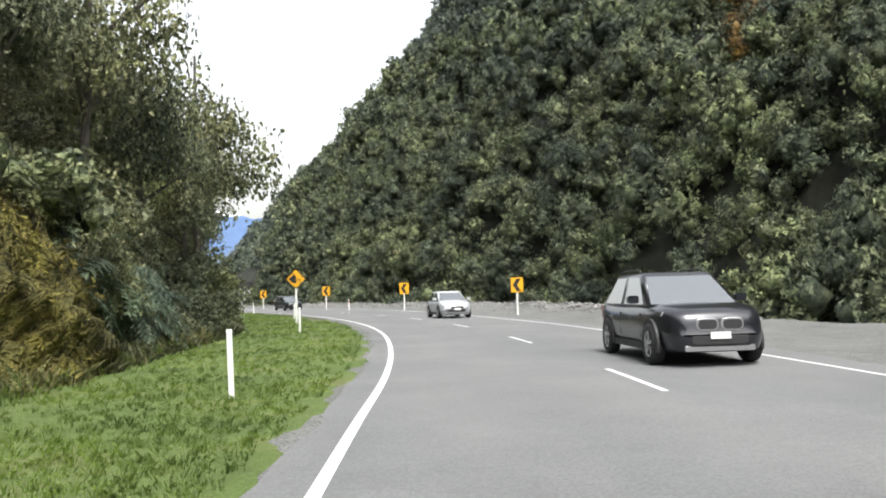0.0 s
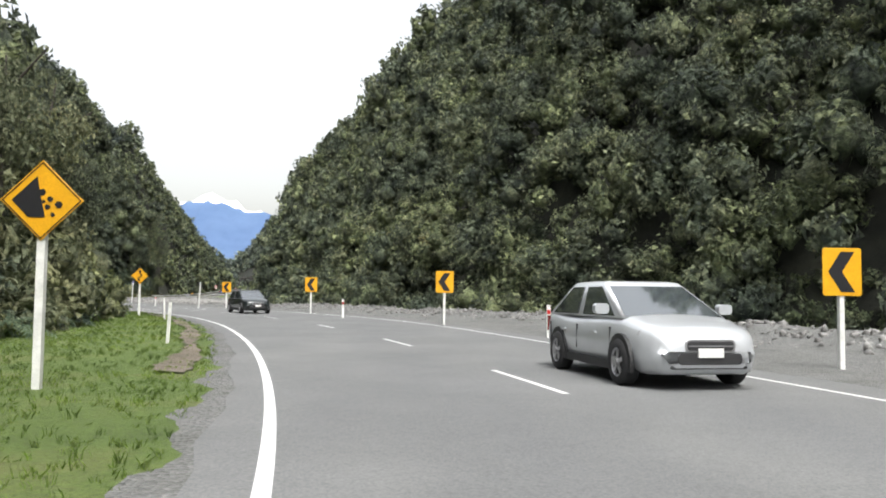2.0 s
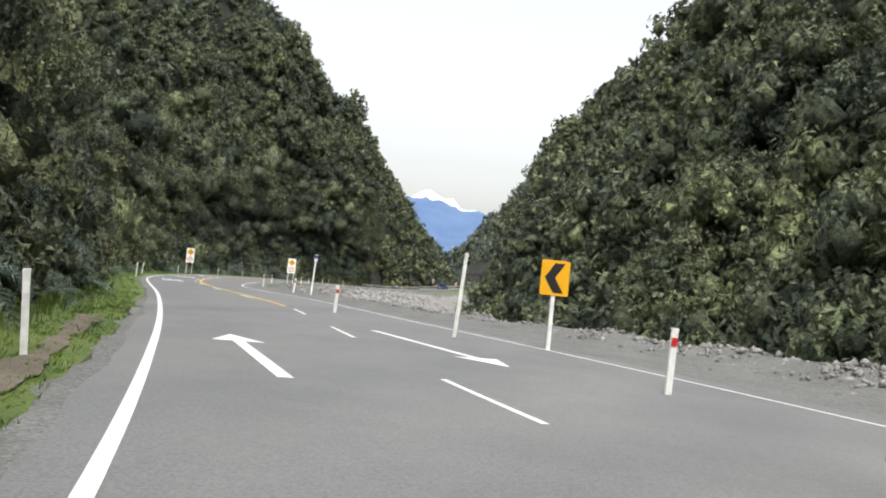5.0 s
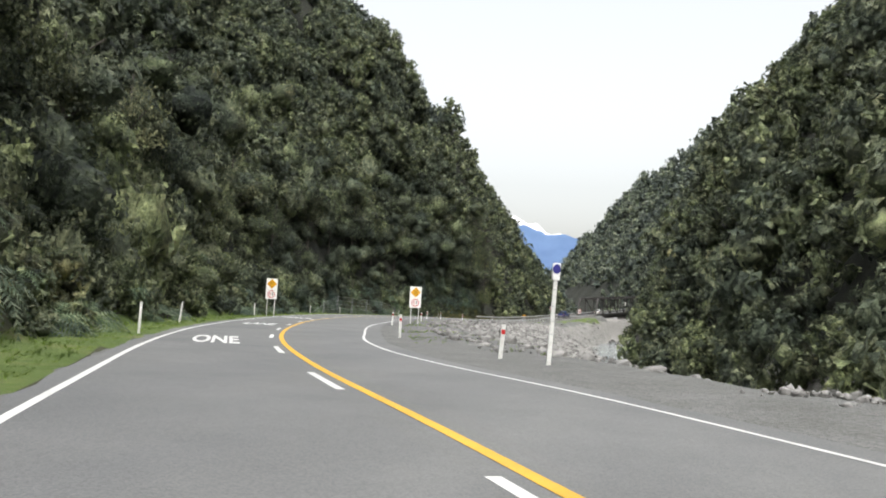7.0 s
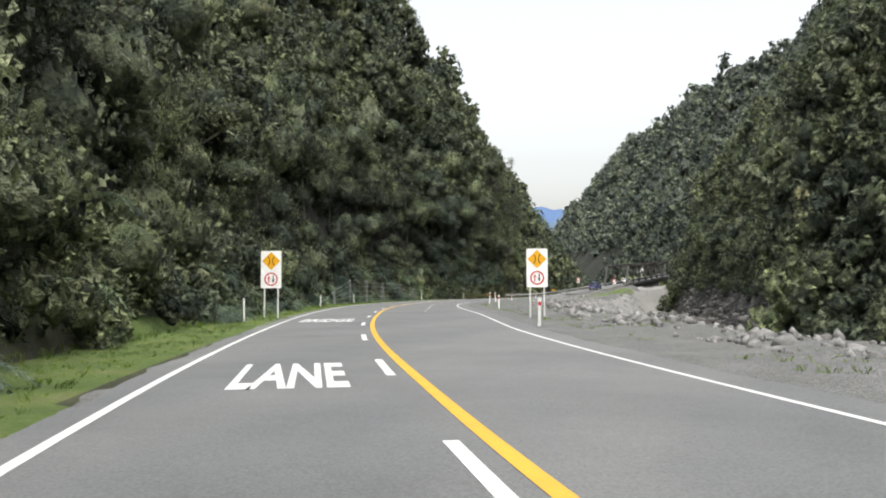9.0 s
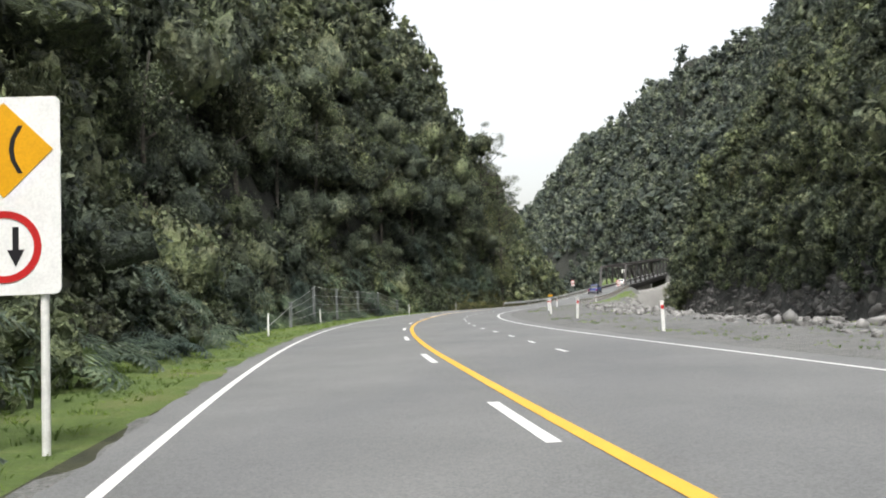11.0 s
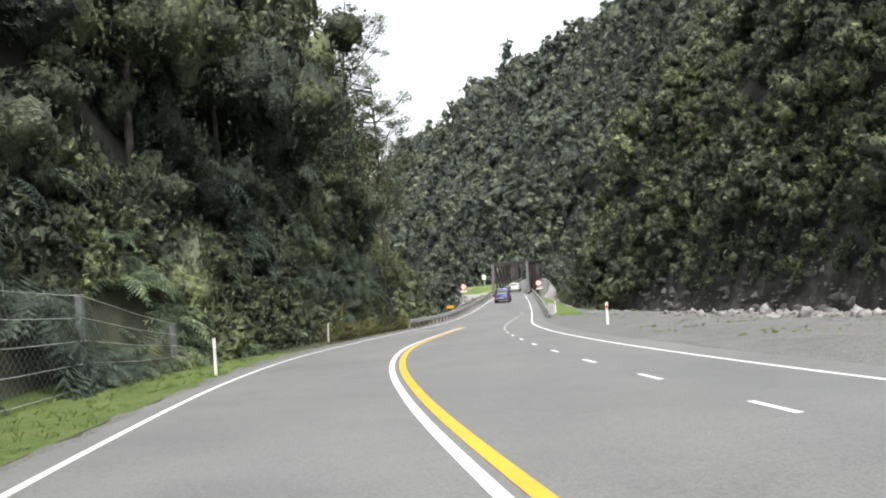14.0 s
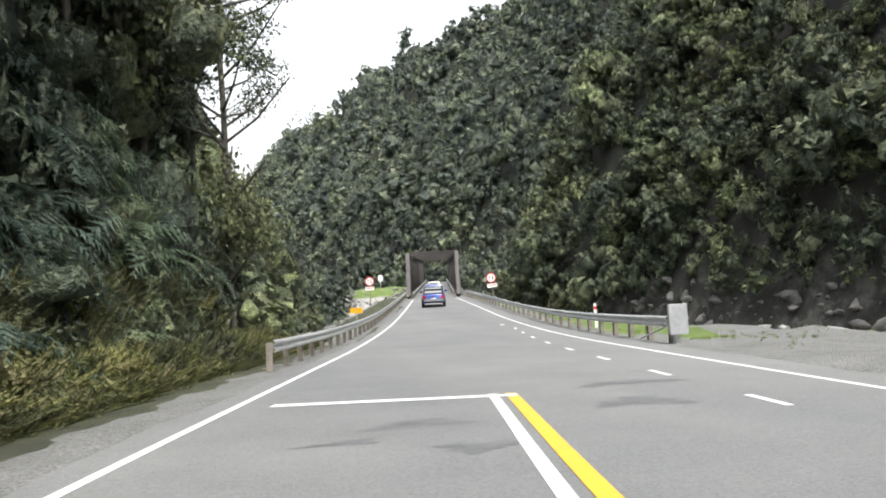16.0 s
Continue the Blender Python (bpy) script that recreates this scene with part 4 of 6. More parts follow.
def round_sign(m, label):
    ob = thing("priority_sign", label, "road sign", m, "priority signs at the bridge")
    part("post", Geo().tube([(0, 0.05, -0.6), (0, 0.05, 2.75)], [0.045, 0.045], 10), M["timber"], ob)
    c = 2.45
    part("disc", Geo().prism(disc(0.42, 28, 0, c), 0.012, pose(0, -0.02, 0)), M["sign_white"], ob)
    ring = Geo()
    o, i = disc(0.42, 28, 0, c), disc(0.33, 28, 0, c)
    for k in range(28):
        ring.prism([o[k], o[(k + 1) % 28], i[(k + 1) % 28], i[k]], 0.004, pose(0, -0.026, 0))
    part("ring", ring, M["sign_red"], ob, "red ring")
    part("arrow", Geo().prism(arrow_shape(0.16, 0.44, -0.13, c, True), 0.004, pose(0, -0.026, 0)), M["sign_red"], ob, "red arrow")
    part("arrow", Geo().prism(arrow_shape(0.16, 0.44, 0.12, c, False), 0.004, pose(0, -0.026, 0)), M["sign_black"], ob, "black arrow")
    part("plate", Geo().prism(round_rect(0.8, 0.3, 0.03, 0, 1.8), 0.012, pose(0, -0.02, 0)), M["sign_white"], ob, "small white plate under the disc")
    part("plate_bar", Geo().prism(round_rect(0.64, 0.07, 0.01, 0, 1.84), 0.004, pose(0, -0.026, 0)), M["sign_red"], ob, "unreadable red lettering")
    return ob


round_sign(pose(-86.2, 344, float(road_z(344)) - 0.2, 0, 0, 0), "round white sign with a red ring and two arrows")
round_sign(pose(-76.2, 335, float(road_z(335)) - 0.25, 0, -6, -8), "leaning round white sign with a red ring and two arrows")


board = thing("hazard_board", "small orange-yellow board on a short post beside the guard rail", "road sign", pose(-87.8, 320, float(road_z(320)) - 0.3))
part("post", square_post(1.25, 0.08), M["timber"], board)
part("panel", Geo().prism(round_rect(0.78, 0.34, 0.03, 0, 1.05), 0.012, pose(0, -0.02, 0), 0.02), M["sign_yellow"], board, "blank orange-yellow panel")
far_board = thing("road_sign", "small white board on a post beyond the bridge", "road sign", pose(-80.6, 453, float(road_z(453)) - 0.9))
part("post", square_post(3.0, 0.12), M["white_post"], far_board)
part("panel", Geo().prism(round_rect(1.0, 1.3, 0.05, 0, 2.4), 0.014, pose(0, -0.02, 0), 0.02), M["sign_white"], far_board, "plain white panel")


# tall white snow pole and a pale post with a small box sign
pole = thing("snow_pole", "tall thin white pole standing in the gravel", "pole", pose(-22.2, 104.4, float(ground_z(-22.2, 104.4))) @ pose(0, 0, 0, 0, 3, 0))
part("pole", Geo().tube([(0, 0, -0.3), (0, 0, 2.2)], [0.055, 0.05], 10), M["white_post"], pole)
part("cap", Geo().tube([(0, 0, 2.2), (0, 0, 2.26)], [0.06, 0.045], 10), M["white_post"], pole)
depot = thing("slip_site_post", "pale square post with a small white box and blue oval", "sign post", pose(-39.2, 134.5, float(ground_z(-39.2, 134.5)), 0, 0, 20) @ pose(0, 0, 0, 0, 2, 0))
part("post", square_post(2.25, 0.105), M["white_post"], depot)
part("box", Geo().prism(round_rect(0.2, 0.46, 0.03, 0, 2.45), 0.18, pose(0, -0.02, 0), 0.03), M["sign_white"], depot, "small white box")
part("oval", Geo().prism([(x * 0.8, z) for x, z in disc(0.13, 20, 0, 0)], 0.004, pose(0, -0.026, 2.52)), M["sign_blue"], depot, "dark blue oval")
for z in (0.75, 1.1, 1.5, 1.95):
    part("strap", Geo().box(-0.062, 0.062, -0.012, 0.12, z, z + 0.025), M["steel"], depot, "thin steel strap")

# ---- writing and arrows painted on the road ----
for words, x, y, wide, long_, h in (("ONE", -49.3, 133.9, 1.36, 4.7, 34.5), ("LANE", -58.85, 151.3, 1.58, 3.7, 27.5), ("BRIDGE", -68.9, 172.6, 2.2, 3.6, 23)):
    me = text_mesh("road_lettering", words, 1.0, M["white_paint"])
    co = np.array([v.co for v in me.vertices])
    for v in me.vertices:
        v.co.x *= wide / np.ptp(co[:, 0])
        v.co.y *= long_ / np.ptp(co[:, 1])
    ob = new("road_lettering", me)
    ob.matrix_world = pose(x, y, 0.019, 0, 0, h)
    tagged(ob, "long white painted road lettering, worn at the edges", "road marking", kind="structure")


def road_arrow(x0, y0, x1, y1):
    ln = math.hypot(x1 - x0, y1 - y0)
    g = Geo().add([(-0.1, 0, 0), (0.1, 0, 0), (0.1, ln - 1.4, 0), (-0.1, ln - 1.4, 0)], [(0, 1, 2, 3)])
    g.add([(-0.45, ln - 1.4, 0), (0.45, ln - 1.4, 0), (0, ln, 0)], [(0, 1, 2)])
    ob = new("road_arrow", g.mesh("road_arrow", M["white_paint"]))
    ob.matrix_world = pose(x0, y0, 0.019, 0, 0, math.degrees(math.atan2(-(x1 - x0), y1 - y0)))
    tagged(ob, "white painted lane arrow", "road marking", kind="structure")


road_arrow(-21.3, 92.0, -24.7, 96.9)
road_arrow(-24.0, 103.1, -19.5, 97.2)
stop = Geo().add([(-89.5, 279.2, 0.019), (-86.2, 278.6, 0.019), (-86.17, 278.85, 0.019), (-89.45, 279.5, 0.019)], [(0, 1, 2, 3)])
tagged(new("stop_line", stop.mesh("stop_line", M["white_paint"])), "white painted give-way line across the lane", "road marking", kind="structure")
for x, y, a, b, turn in ((-88.5, 275.6, 0.4, 0.16, 5), (-85.0, 277.2, 0.55, 0.5, 10), (-87.3, 274.9, 0.4, 0.3, 0), (-90.3, 265.8, 0.28, 0.28, 20), (-90.5, 264.8, 0.2, 0.22, 0), (-89.2, 269.4, 0.4, 0.35, 0), (-88.0, 268.4, 0.4, 0.4, 0), (-87.7, 276.6, 0.6, 0.3, 8), (-89.0, 272.6, 0.35, 0.3, 0), (-84.4, 279.4, 0.8, 0.3, 3)):
    ph = random.uniform(0, 6.3)
    pts = [(a * math.cos(t) * q, b * math.sin(t) * q, 0) for t in np.linspace(0, 2 * math.pi, 46)[:-1] for q in [0.85 + 0.28 * math.sin(3 * t + ph) + 0.2 * math.sin(7 * t + 2 * ph) + random.uniform(-0.08, 0.08)]]
    ob = new("seal_patch", Geo().add(pts, [tuple(range(len(pts)))]).mesh("seal_patch", M["tar"]))
    ob.matrix_world = pose(x, y, 0.016, 0, 0, turn)
    tagged(ob, "dark irregular patch of fresh bitumen", "road patch", kind="structure")

# ---- guard rails ----
def rail_run(name, label, line, off, y0, y1, wood):
    """A W-beam rail on posts along a line of the plan."""
    ob = thing(name, label, "guard rail")
    n = max(3, int((y1 - y0) / 2.0))
    y = np.linspace(y0, y1, n)
    x, z = line(y) + off, road_z(y)
    side = -1 if off > 0 else 1
    prof = [(0, 0.42), (0.055, 0.46), (0.055, 0.51), (0.005, 0.545), (0.005, 0.585), (0.055, 0.62), (0.055, 0.67), (0, 0.71), (-0.012, 0.7), (0.04, 0.655), (0.04, 0.63), (-0.008, 0.59), (-0.008, 0.54), (0.04, 0.5), (0.04, 0.47), (-0.012, 0.43)]
    loops = [[(x[k] + side * p, y[k], z[k] + h) for p, h in prof] for k in range(n)]
    part("rail", Geo().loft(loops), M["steel"], ob, "ribbed galvanised steel beam")
    for k in range(0, n, 1):
        a = float(x[k]) - side * 0.1
        part("post", Geo().box(a - 0.07, a + 0.07, y[k] - 0.08, y[k] + 0.08, z[k] - 0.5, z[k] + 0.66), M["timber" if wood else "steel"], ob)
        part("block", Geo().box(min(a, a + side * 0.1), max(a, a + side * 0.1), y[k] - 0.06, y[k] + 0.06, z[k] + 0.45, z[k] + 0.66), M["timber"], ob, "timber spacer block")
    return ob


rail_run("guard_rail", "galvanised steel guard rail on timber posts before the bridge", left_edge, -0.95, 287, 357, True)
right_rail = rail_run("guard_rail", "galvanised steel guard rail with a square grey end terminal", right_edge, 1.35, 289, 357, True)
part("end_terminal", Geo().prism(round_rect(0.5, 0.8, 0.05, -79.85, 0.62), 0.12, pose(0, 288.4, 0), 0.04), M["sign_grey"], right_rail, "square pale grey terminal head")
part("terminal_post", Geo().box(-79.93, -79.78, 288.55, 288.7, -0.4, 0.7), M["steel"], right_rail)
part("anchor_strut", Geo().tube([(-79.9, 288.8, 0.5), (-80.0, 290.9, 0.06)], [0.025, 0.025], 6), M["steel"], right_rail)

# ---- truss bridge ----
B0, B1 = Vector((-78.85, 358, 0)), Vector((-68.3, 450, 0))
along = (B1 - B0).normalized()
blen = (B1 - B0).length
bturn = math.degrees(math.atan2(-along.x, along.y))
bridge = thing("truss_bridge", "single-lane through-truss bridge of dark weathered steel", "bridge", pose(B0.x, B0.y, float(road_z(358)), 0, 0, bturn) @ pose(0, 0, 0, math.degrees(math.atan(0.05)), 0, 0))
deck = Geo()
deck.box(-2.35, 2.35, -1.5, blen + 1.5, -0.35, -0.02)
part("deck", deck, M["road"], bridge, "narrow sealed deck")
for s in (-1, 1):
    part("floor_girder", Geo().box(s * 2.2 - 0.2, s * 2.2 + 0.2, -0.5, blen + 0.5, -1.1, -0.36), M["truss"], bridge)
NP_, TOP, HALF = 11, 4.9, 2.75
step_ = blen / NP_


def bar(a, b, w, t):
    """A steel member between two places, w deep and t thick."""
    a, b = Vector(a), Vector(b)
    d = b - a
    m = Matrix.Translation(a) @ d.to_track_quat("Y", "Z").to_matrix().to_4x4()
    return Geo().box(-t / 2, t / 2, 0, d.length, -w / 2, w / 2, m)


for s in (-1, 1):
    part("bottom_chord", bar((s * HALF, 0, 0.1), (s * HALF, blen, 0.1), 0.42, 0.3), M["truss"], bridge)
    part("top_chord", bar((s * HALF, step_ * 0.35, TOP), (s * HALF, blen - step_ * 0.35, TOP), 0.42, 0.34), M["truss"], bridge)
    part("end_post", bar((s * HALF, 0, 0.1), (s * HALF, step_ * 0.35, TOP), 0.5, 0.4), M["truss"], bridge)
    part("end_post", bar((s * HALF, blen, 0.1), (s * HALF, blen - step_ * 0.35, TOP), 0.5, 0.4), M["truss"], bridge)
    for k in range(1, NP_):
        part("hanger", bar((s * HALF, k * step_, 0.1), (s * HALF, k * step_, TOP), 0.3, 0.28), M["truss"], bridge)
        if k < NP_ - 1:
            lo, hi = (k, k + 1) if k >= NP_ / 2 else (k + 1, k)
            part("diagonal", bar((s * HALF, lo * step_, 0.1), (s * HALF, hi * step_, TOP), 0.24, 0.2), M["truss"], bridge)
    n = int(blen / 2)
    y = np.linspace(-1, blen, n)
    prof = [(0, 0.42), (0.05, 0.48), (0.005, 0.56), (0.05, 0.65), (0, 0.71), (-0.03, 0.7), (-0.03, 0.43)]
    part("handrail", Geo().loft([[(s * 2.2 - s * p, yy, h) for p, h in prof] for yy in y]), M["steel"], bridge, "pale steel side rail")
    for yy in y[::3]:
        part("rail_post", Geo().box(s * 2.25 - 0.06, s * 2.25 + 0.06, yy - 0.06, yy + 0.06, -0.02, 0.7), M["timber"], bridge)
for k in range(0, NP_ + 1):
    yk = min(max(k * step_, step_ * 0.35), blen - step_ * 0.35)
    part("cross_beam", bar((-HALF, yk, TOP), (HALF, yk, TOP), 0.45 if k in (0, NP_) else 0.25, 0.25), M["truss"], bridge)
    if k in (0, NP_):
        for s in (-1, 1):
            part("portal_brace", bar((s * HALF, yk, TOP - 0.95), (s * (HALF - 0.9), yk, TOP - 0.15), 0.2, 0.16), M["truss"], bridge)
for yy in (2.0, blen - 2.0):
    part("abutment", Geo().box(-3.1, 3.1, yy - 3.2, yy + 0.6, -9, -1.12), M["concrete"], bridge, "concrete abutment")
part("pier", Geo().box(-2.6, 2.6, blen * 0.5 - 0.8, blen * 0.5 + 0.8, -13, -1.12), M["concrete"], bridge, "concrete pier")

# road beyond the bridge, with a pale sealed verge
tagged(new("road", strip("road", lambda y: left_edge(y) + 0.1, lambda y: right_edge(y) - 0.1, 451.5, 520, 0.012, M["road"])), "sealed road climbing away beyond the bridge", "road", kind="structure")

# ---- netting fence under the rock face ----
fence_y = [215.5, 223, 231, 239, 247, 254]
fence = thing("rockfall_fence", "dark wire mesh fence on heavy grey posts", "fence")
fx = [float(left_edge(y)) - 3.5 for y in fence_y]
fz = [float(max(0.0, ground_z(x, y))) for x, y in zip(fx, fence_y)]
tops = [1.5, 2.6, 2.5, 2.4, 2.3, 1.5]
for x, y, z, h in zip(fx, fence_y, fz, tops):
    part("post", Geo().loft([[(x + q * dx, y + q * dy, z + t) for dx, dy in round_rect(0.17, 0.17, 0.025)] for q, t in ((1.0, -0.5), (1.0, h - 0.03), (0.8, h))]), M["grey_post"], fence)
    part("cap_plate", Geo().box(x - 0.1, x + 0.1, y - 0.1, y + 0.1, z + h, z + h + 0.02), M["steel"], fence)
part("stay_cable", Geo().tube([(fx[0] + 0.05, fence_y[0], fz[0] + 1.3), (fx[0] + 0.1, fence_y[0] - 3.6, fz[0] + 0.02)], [0.018, 0.018], 6), M["steel"], fence, "slack steel stay")
for k in range(len(fence_y) - 1):
    a, b = Vector((fx[k], fence_y[k], fz[k])), Vector((fx[k + 1], fence_y[k + 1], fz[k + 1]))
    for h in (0.06, 0.3, 0.53, 0.76, 0.985):
        pa, pb = a + Vector((0.1, 0, tops[k] * h)), b + Vector((0.1, 0, tops[k + 1] * h))
        mid_ = (pa + pb) / 2 - Vector((0, 0, 0.05))
        part("wire", Geo().tube([pa, mid_, pb], [0.011] * 3, 5), M["steel"], fence)
    net, nx_, nz_ = Geo(), 70, 22
    pt = lambda u, w: a.lerp(b, u) + Vector((0.12 + 0.05 * math.sin(u * 9 + w * 4), 0, (tops[k] * (1 - u) + tops[k + 1] * u) * (0.02 + 0.95 * w)))
    for i in range(-nz_, nx_, 2):
        for sgn in (1, -1):
            for j in range(nz_):
                u0, u1 = (i + j, i + j + 1) if sgn > 0 else (i + nz_ - j, i + nz_ - j - 1)
                if min(u0, u1) < 0 or max(u0, u1) > nx_:
                    continue
                p, q = pt(u0 / nx_, j / nz_), pt(u1 / nx_, (j + 1) / nz_)
                net.add([p - Vector((0, 0, 0.009)), p + Vector((0, 0, 0.009)), q + Vector((0, 0, 0.009)), q - Vector((0, 0, 0.009))], [(0, 1, 2, 3)])
    part("netting", net, M["netting"], fence, "diamond wire netting")

# ---- vehicles ----
def wheel(r, w):
    g = Geo()
    loops = []
    for rr, yy in ((r * 0.62, -w / 2), (r * 0.93, -w / 2), (r, -w * 0.36), (r, w * 0.36), (r * 0.93, w / 2), (r * 0.62, w / 2)):
        loops.append([(rr * math.cos(2 * math.pi * i / 28), yy, rr * math.sin(2 * math.pi * i / 28)) for i in range(28)])
    return g.loft(loops, True, False)


def rim(r, w, side):
    g = Geo()
    y = side * w * 0.42
    a, b = [], []
    for i in range(28):
        c, s = math.cos(2 * math.pi * i / 28), math.sin(2 * math.pi * i / 28)
        a.append((r * 0.64 * c, y, r * 0.64 * s))
        b.append((r * 0.55 * c, y - side * 0.04, r * 0.55 * s))
    g.loft([a, b], True, False)
    for k in range(5):
        t = 2 * math.pi * k / 5
        m = pose(0, y - side * 0.02, 0) @ Matrix.Rotation(t, 4, "Y")
        g.box(-0.03, 0.03, -0.015, 0.015, 0, r * 0.6, m)
    g.prism(disc(r * 0.16, 12), 0.05, pose(0, y - 0.025, 0))
    return g


def vehicle(name, label, m, L, Wd, belt, roof, nose, tail, cab, paint, r=0.33, bed=None, clear=0.22, rack=False, face="bar"):
    """A vehicle facing +y with the origin on the road under its middle. nose, tail: heights of bonnet front and boot end;
    cab: y of windscreen base, roof front, roof back, rear glass base; bed: y of a pickup's tray front."""
    ob = thing(name, label, "vehicle", m)
    h, f, b = Wd / 2, L / 2, -L / 2
    y0, y1, y2, y3 = cab
    top = curve([(b, tail - 0.16), (b + 0.06, tail - 0.07), (b + 0.2, tail - 0.01), (b + 0.5, tail), (y3 + 0.5, (tail + belt) / 2), (y0 - 0.3, belt), (y0 + 0.1, belt - 0.01), (f - 0.7, nose + 0.04),
                 (f - 0.35, nose - 0.02), (f - 0.16, nose - 0.08), (f - 0.05, nose - 0.17), (f, nose - 0.27)])
    low = curve([(b, clear + 0.2), (b + 0.1, clear + 0.12), (b + 0.4, clear + 0.02), (b + 1.2, clear), (f - 1.2, clear), (f - 0.3, clear - 0.02), (f - 0.08, clear + 0.02), (f, clear + 0.1)])
    wide = curve([(b, 0.8), (b + 0.06, 0.88), (b + 0.2, 0.94), (b + 0.7, 0.985), (0, 1.0), (f - 1.0, 0.995), (f - 0.6, 0.97), (f - 0.3, 0.91), (f - 0.12, 0.82), (f - 0.03, 0.72), (f, 0.66)])
    half = [(0.78, 0, 0.0), (0.93, 0, 0.06), (0.985, 0, 0.2), (1.0, 0.5, 0.0), (0.985, 1, -0.24), (0.955, 1, -0.11), (0.9, 1, -0.04), (0.72, 1, 0.0), (0.36, 1, 0.025), (0.0, 1, 0.03)]

    def ring(y):
        zt, zb, w = float(top(y)), float(low(y)), h * float(wide(y))
        one = [(w * k, y, zb + (zt - zb) * u + d) for k, u, d in half]
        return one + [(-x, yy, z) for x, yy, z in one[-2::-1]]
    stations = np.unique(np.concatenate([np.linspace(b, b + 0.3, 8), np.linspace(b + 0.3, f - 0.5, 20), np.linspace(f - 0.5, f, 14)]))
    part("body", Geo().loft([ring(y) for y in stations]), paint, ob, "", True)
    # cabin: pillars and roof over the glass
    w0, w1 = h * 0.93, h * 0.74
    base = belt - 0.03
    lo = [(-w0, y3, base), (w0, y3, base), (w0, y0, base), (-w0, y0, base)]
    hi = [(-w1, y2, roof - 0.07), (w1, y2, roof - 0.07), (w1, y1, roof - 0.07), (-w1, y1, roof - 0.07)]

    def outline(w, ya, yb, z, c):
        """A rectangle with rounded corners, level, at the height z."""
        return [(x, y + (ya + yb) / 2, z) for x, y in round_rect(2 * w, yb - ya, c, 0, 0, 3)]
    part("cabin", Geo().loft([outline(w0, y3, y0, base, 0.06), outline(w1, y2, y1, roof - 0.07, 0.06), outline(w1 * 0.95, y2 + 0.05, y1 - 0.06, roof - 0.022, 0.08), outline(w1 * 0.8, y2 + 0.18, y1 - 0.22, roof, 0.1)]), paint, ob, "painted pillars and roof", True)

    def pane(p, q, r_, s, inset, nm, mt):
        P = [Vector(v) for v in (p, q, r_, s)]
        c = sum(P, Vector()) / 4
        n = (P[1] - P[0]).cross(P[3] - P[0]).normalized()
        if n.dot(c - Vector((0, (y1 + y2) / 2, belt))) < 0:
            n = -n
        A = [v + (c - v) * inset + n * 0.012 for v in P]
        B = [v - n * 0.03 for v in A]
        part(nm, Geo().add(A + B, [(0, 1, 2, 3), (7, 6, 5, 4), (0, 4, 5, 1), (1, 5, 6, 2), (2, 6, 7, 3), (3, 7, 4, 0)]), mt, ob, "glossy car glass")
    pane(lo[3], lo[2], hi[2], hi[3], 0.085, "windscreen", M["windscreen"])
    pane(lo[0], lo[1], hi[1], hi[0], 0.12, "rear_window", M["glass"])
    for s in (0, 1):
        bl, bh, fl, fh = (Vector(v) for v in ((lo[0], hi[0], lo[3], hi[3]) if s == 0 else (lo[1], hi[1], lo[2], hi[2])))
        for u0, u1 in ((0.06, 0.47), (0.51, 0.95)) if bed is None else ((0.1, 0.48), (0.53, 0.93)):
            q = [bl.lerp(fl, u0), bl.lerp(fl, u1), bh.lerp(fh, u1), bh.lerp(fh, u0)]
            pane(*[tuple(v) for v in q], 0.1, "side_window", M["glass"])
    lamp = nose - 0.2
    for s in (-1, 1):
        part("mirror", Geo().prism(round_rect(0.21, 0.15, 0.05, s * (h + 0.1), belt + 0.1), 0.13, pose(0, y0 - 0.45, 0), 0.12), paint, ob, "door mirror")
        q = [(s * h * 0.5, f - 0.075, lamp - 0.07), (s * h * 0.84, f - 0.26, lamp - 0.05), (s * h * 0.93, f - 0.5, lamp + 0.06), (s * h * 0.9, f - 0.46, lamp + 0.12), (s * h * 0.56, f - 0.17, lamp + 0.08)]
        part("headlight", Geo().loft([[(x * 1.0, y + 0.02, z) for x, y, z in q], [(x * 0.9, y - 0.16, z) for x, y, z in q]]), M["lamp_glass"], ob, "clear headlight")
        part("fog_lamp", Geo().prism(disc(0.06, 12, s * h * 0.68, clear + 0.26), 0.12, Matrix.Translation((0, f - 0.05, 0)) @ Matrix.Rotation(math.pi, 4, "Z"), 0.1), M["rim"], ob, "small round fog lamp")
        part("tail_light", Geo().box(s * h * 0.68 if s > 0 else -h * 0.9, h * 0.9 if s > 0 else -h * 0.68, b - 0.005, b + 0.3, tail - 0.38, tail - 0.12), M["tail_red"], ob, "red tail light")
        for yy in (y0 - 0.3, (y0 + y3) / 2 - 0.05, y3 + 0.25):
            part("door_seam", Geo().box(s * h * 0.99 - 0.012, s * h * 0.99 + 0.012, yy - 0.006, yy + 0.006, clear + 0.2, belt - 0.16), M["trim"], ob)
        for yy in (y0 - 1.0, (y0 + y3) / 2 - 0.75):
            part("door_handle", Geo().box(s * h - 0.02, s * h + 0.02, yy, yy + 0.18, belt - 0.27, belt - 0.24), paint, ob)
        part("sill", Geo().box(s * h * 0.97 - 0.03, s * h * 0.97 + 0.03, b + 1.25, f - 1.3, clear - 0.02, clear + 0.1), M["trim"], ob, "dark sill trim")
    back = Matrix.Translation((0, f + 0.012, 0)) @ Matrix.Rotation(math.pi, 4, "Z")
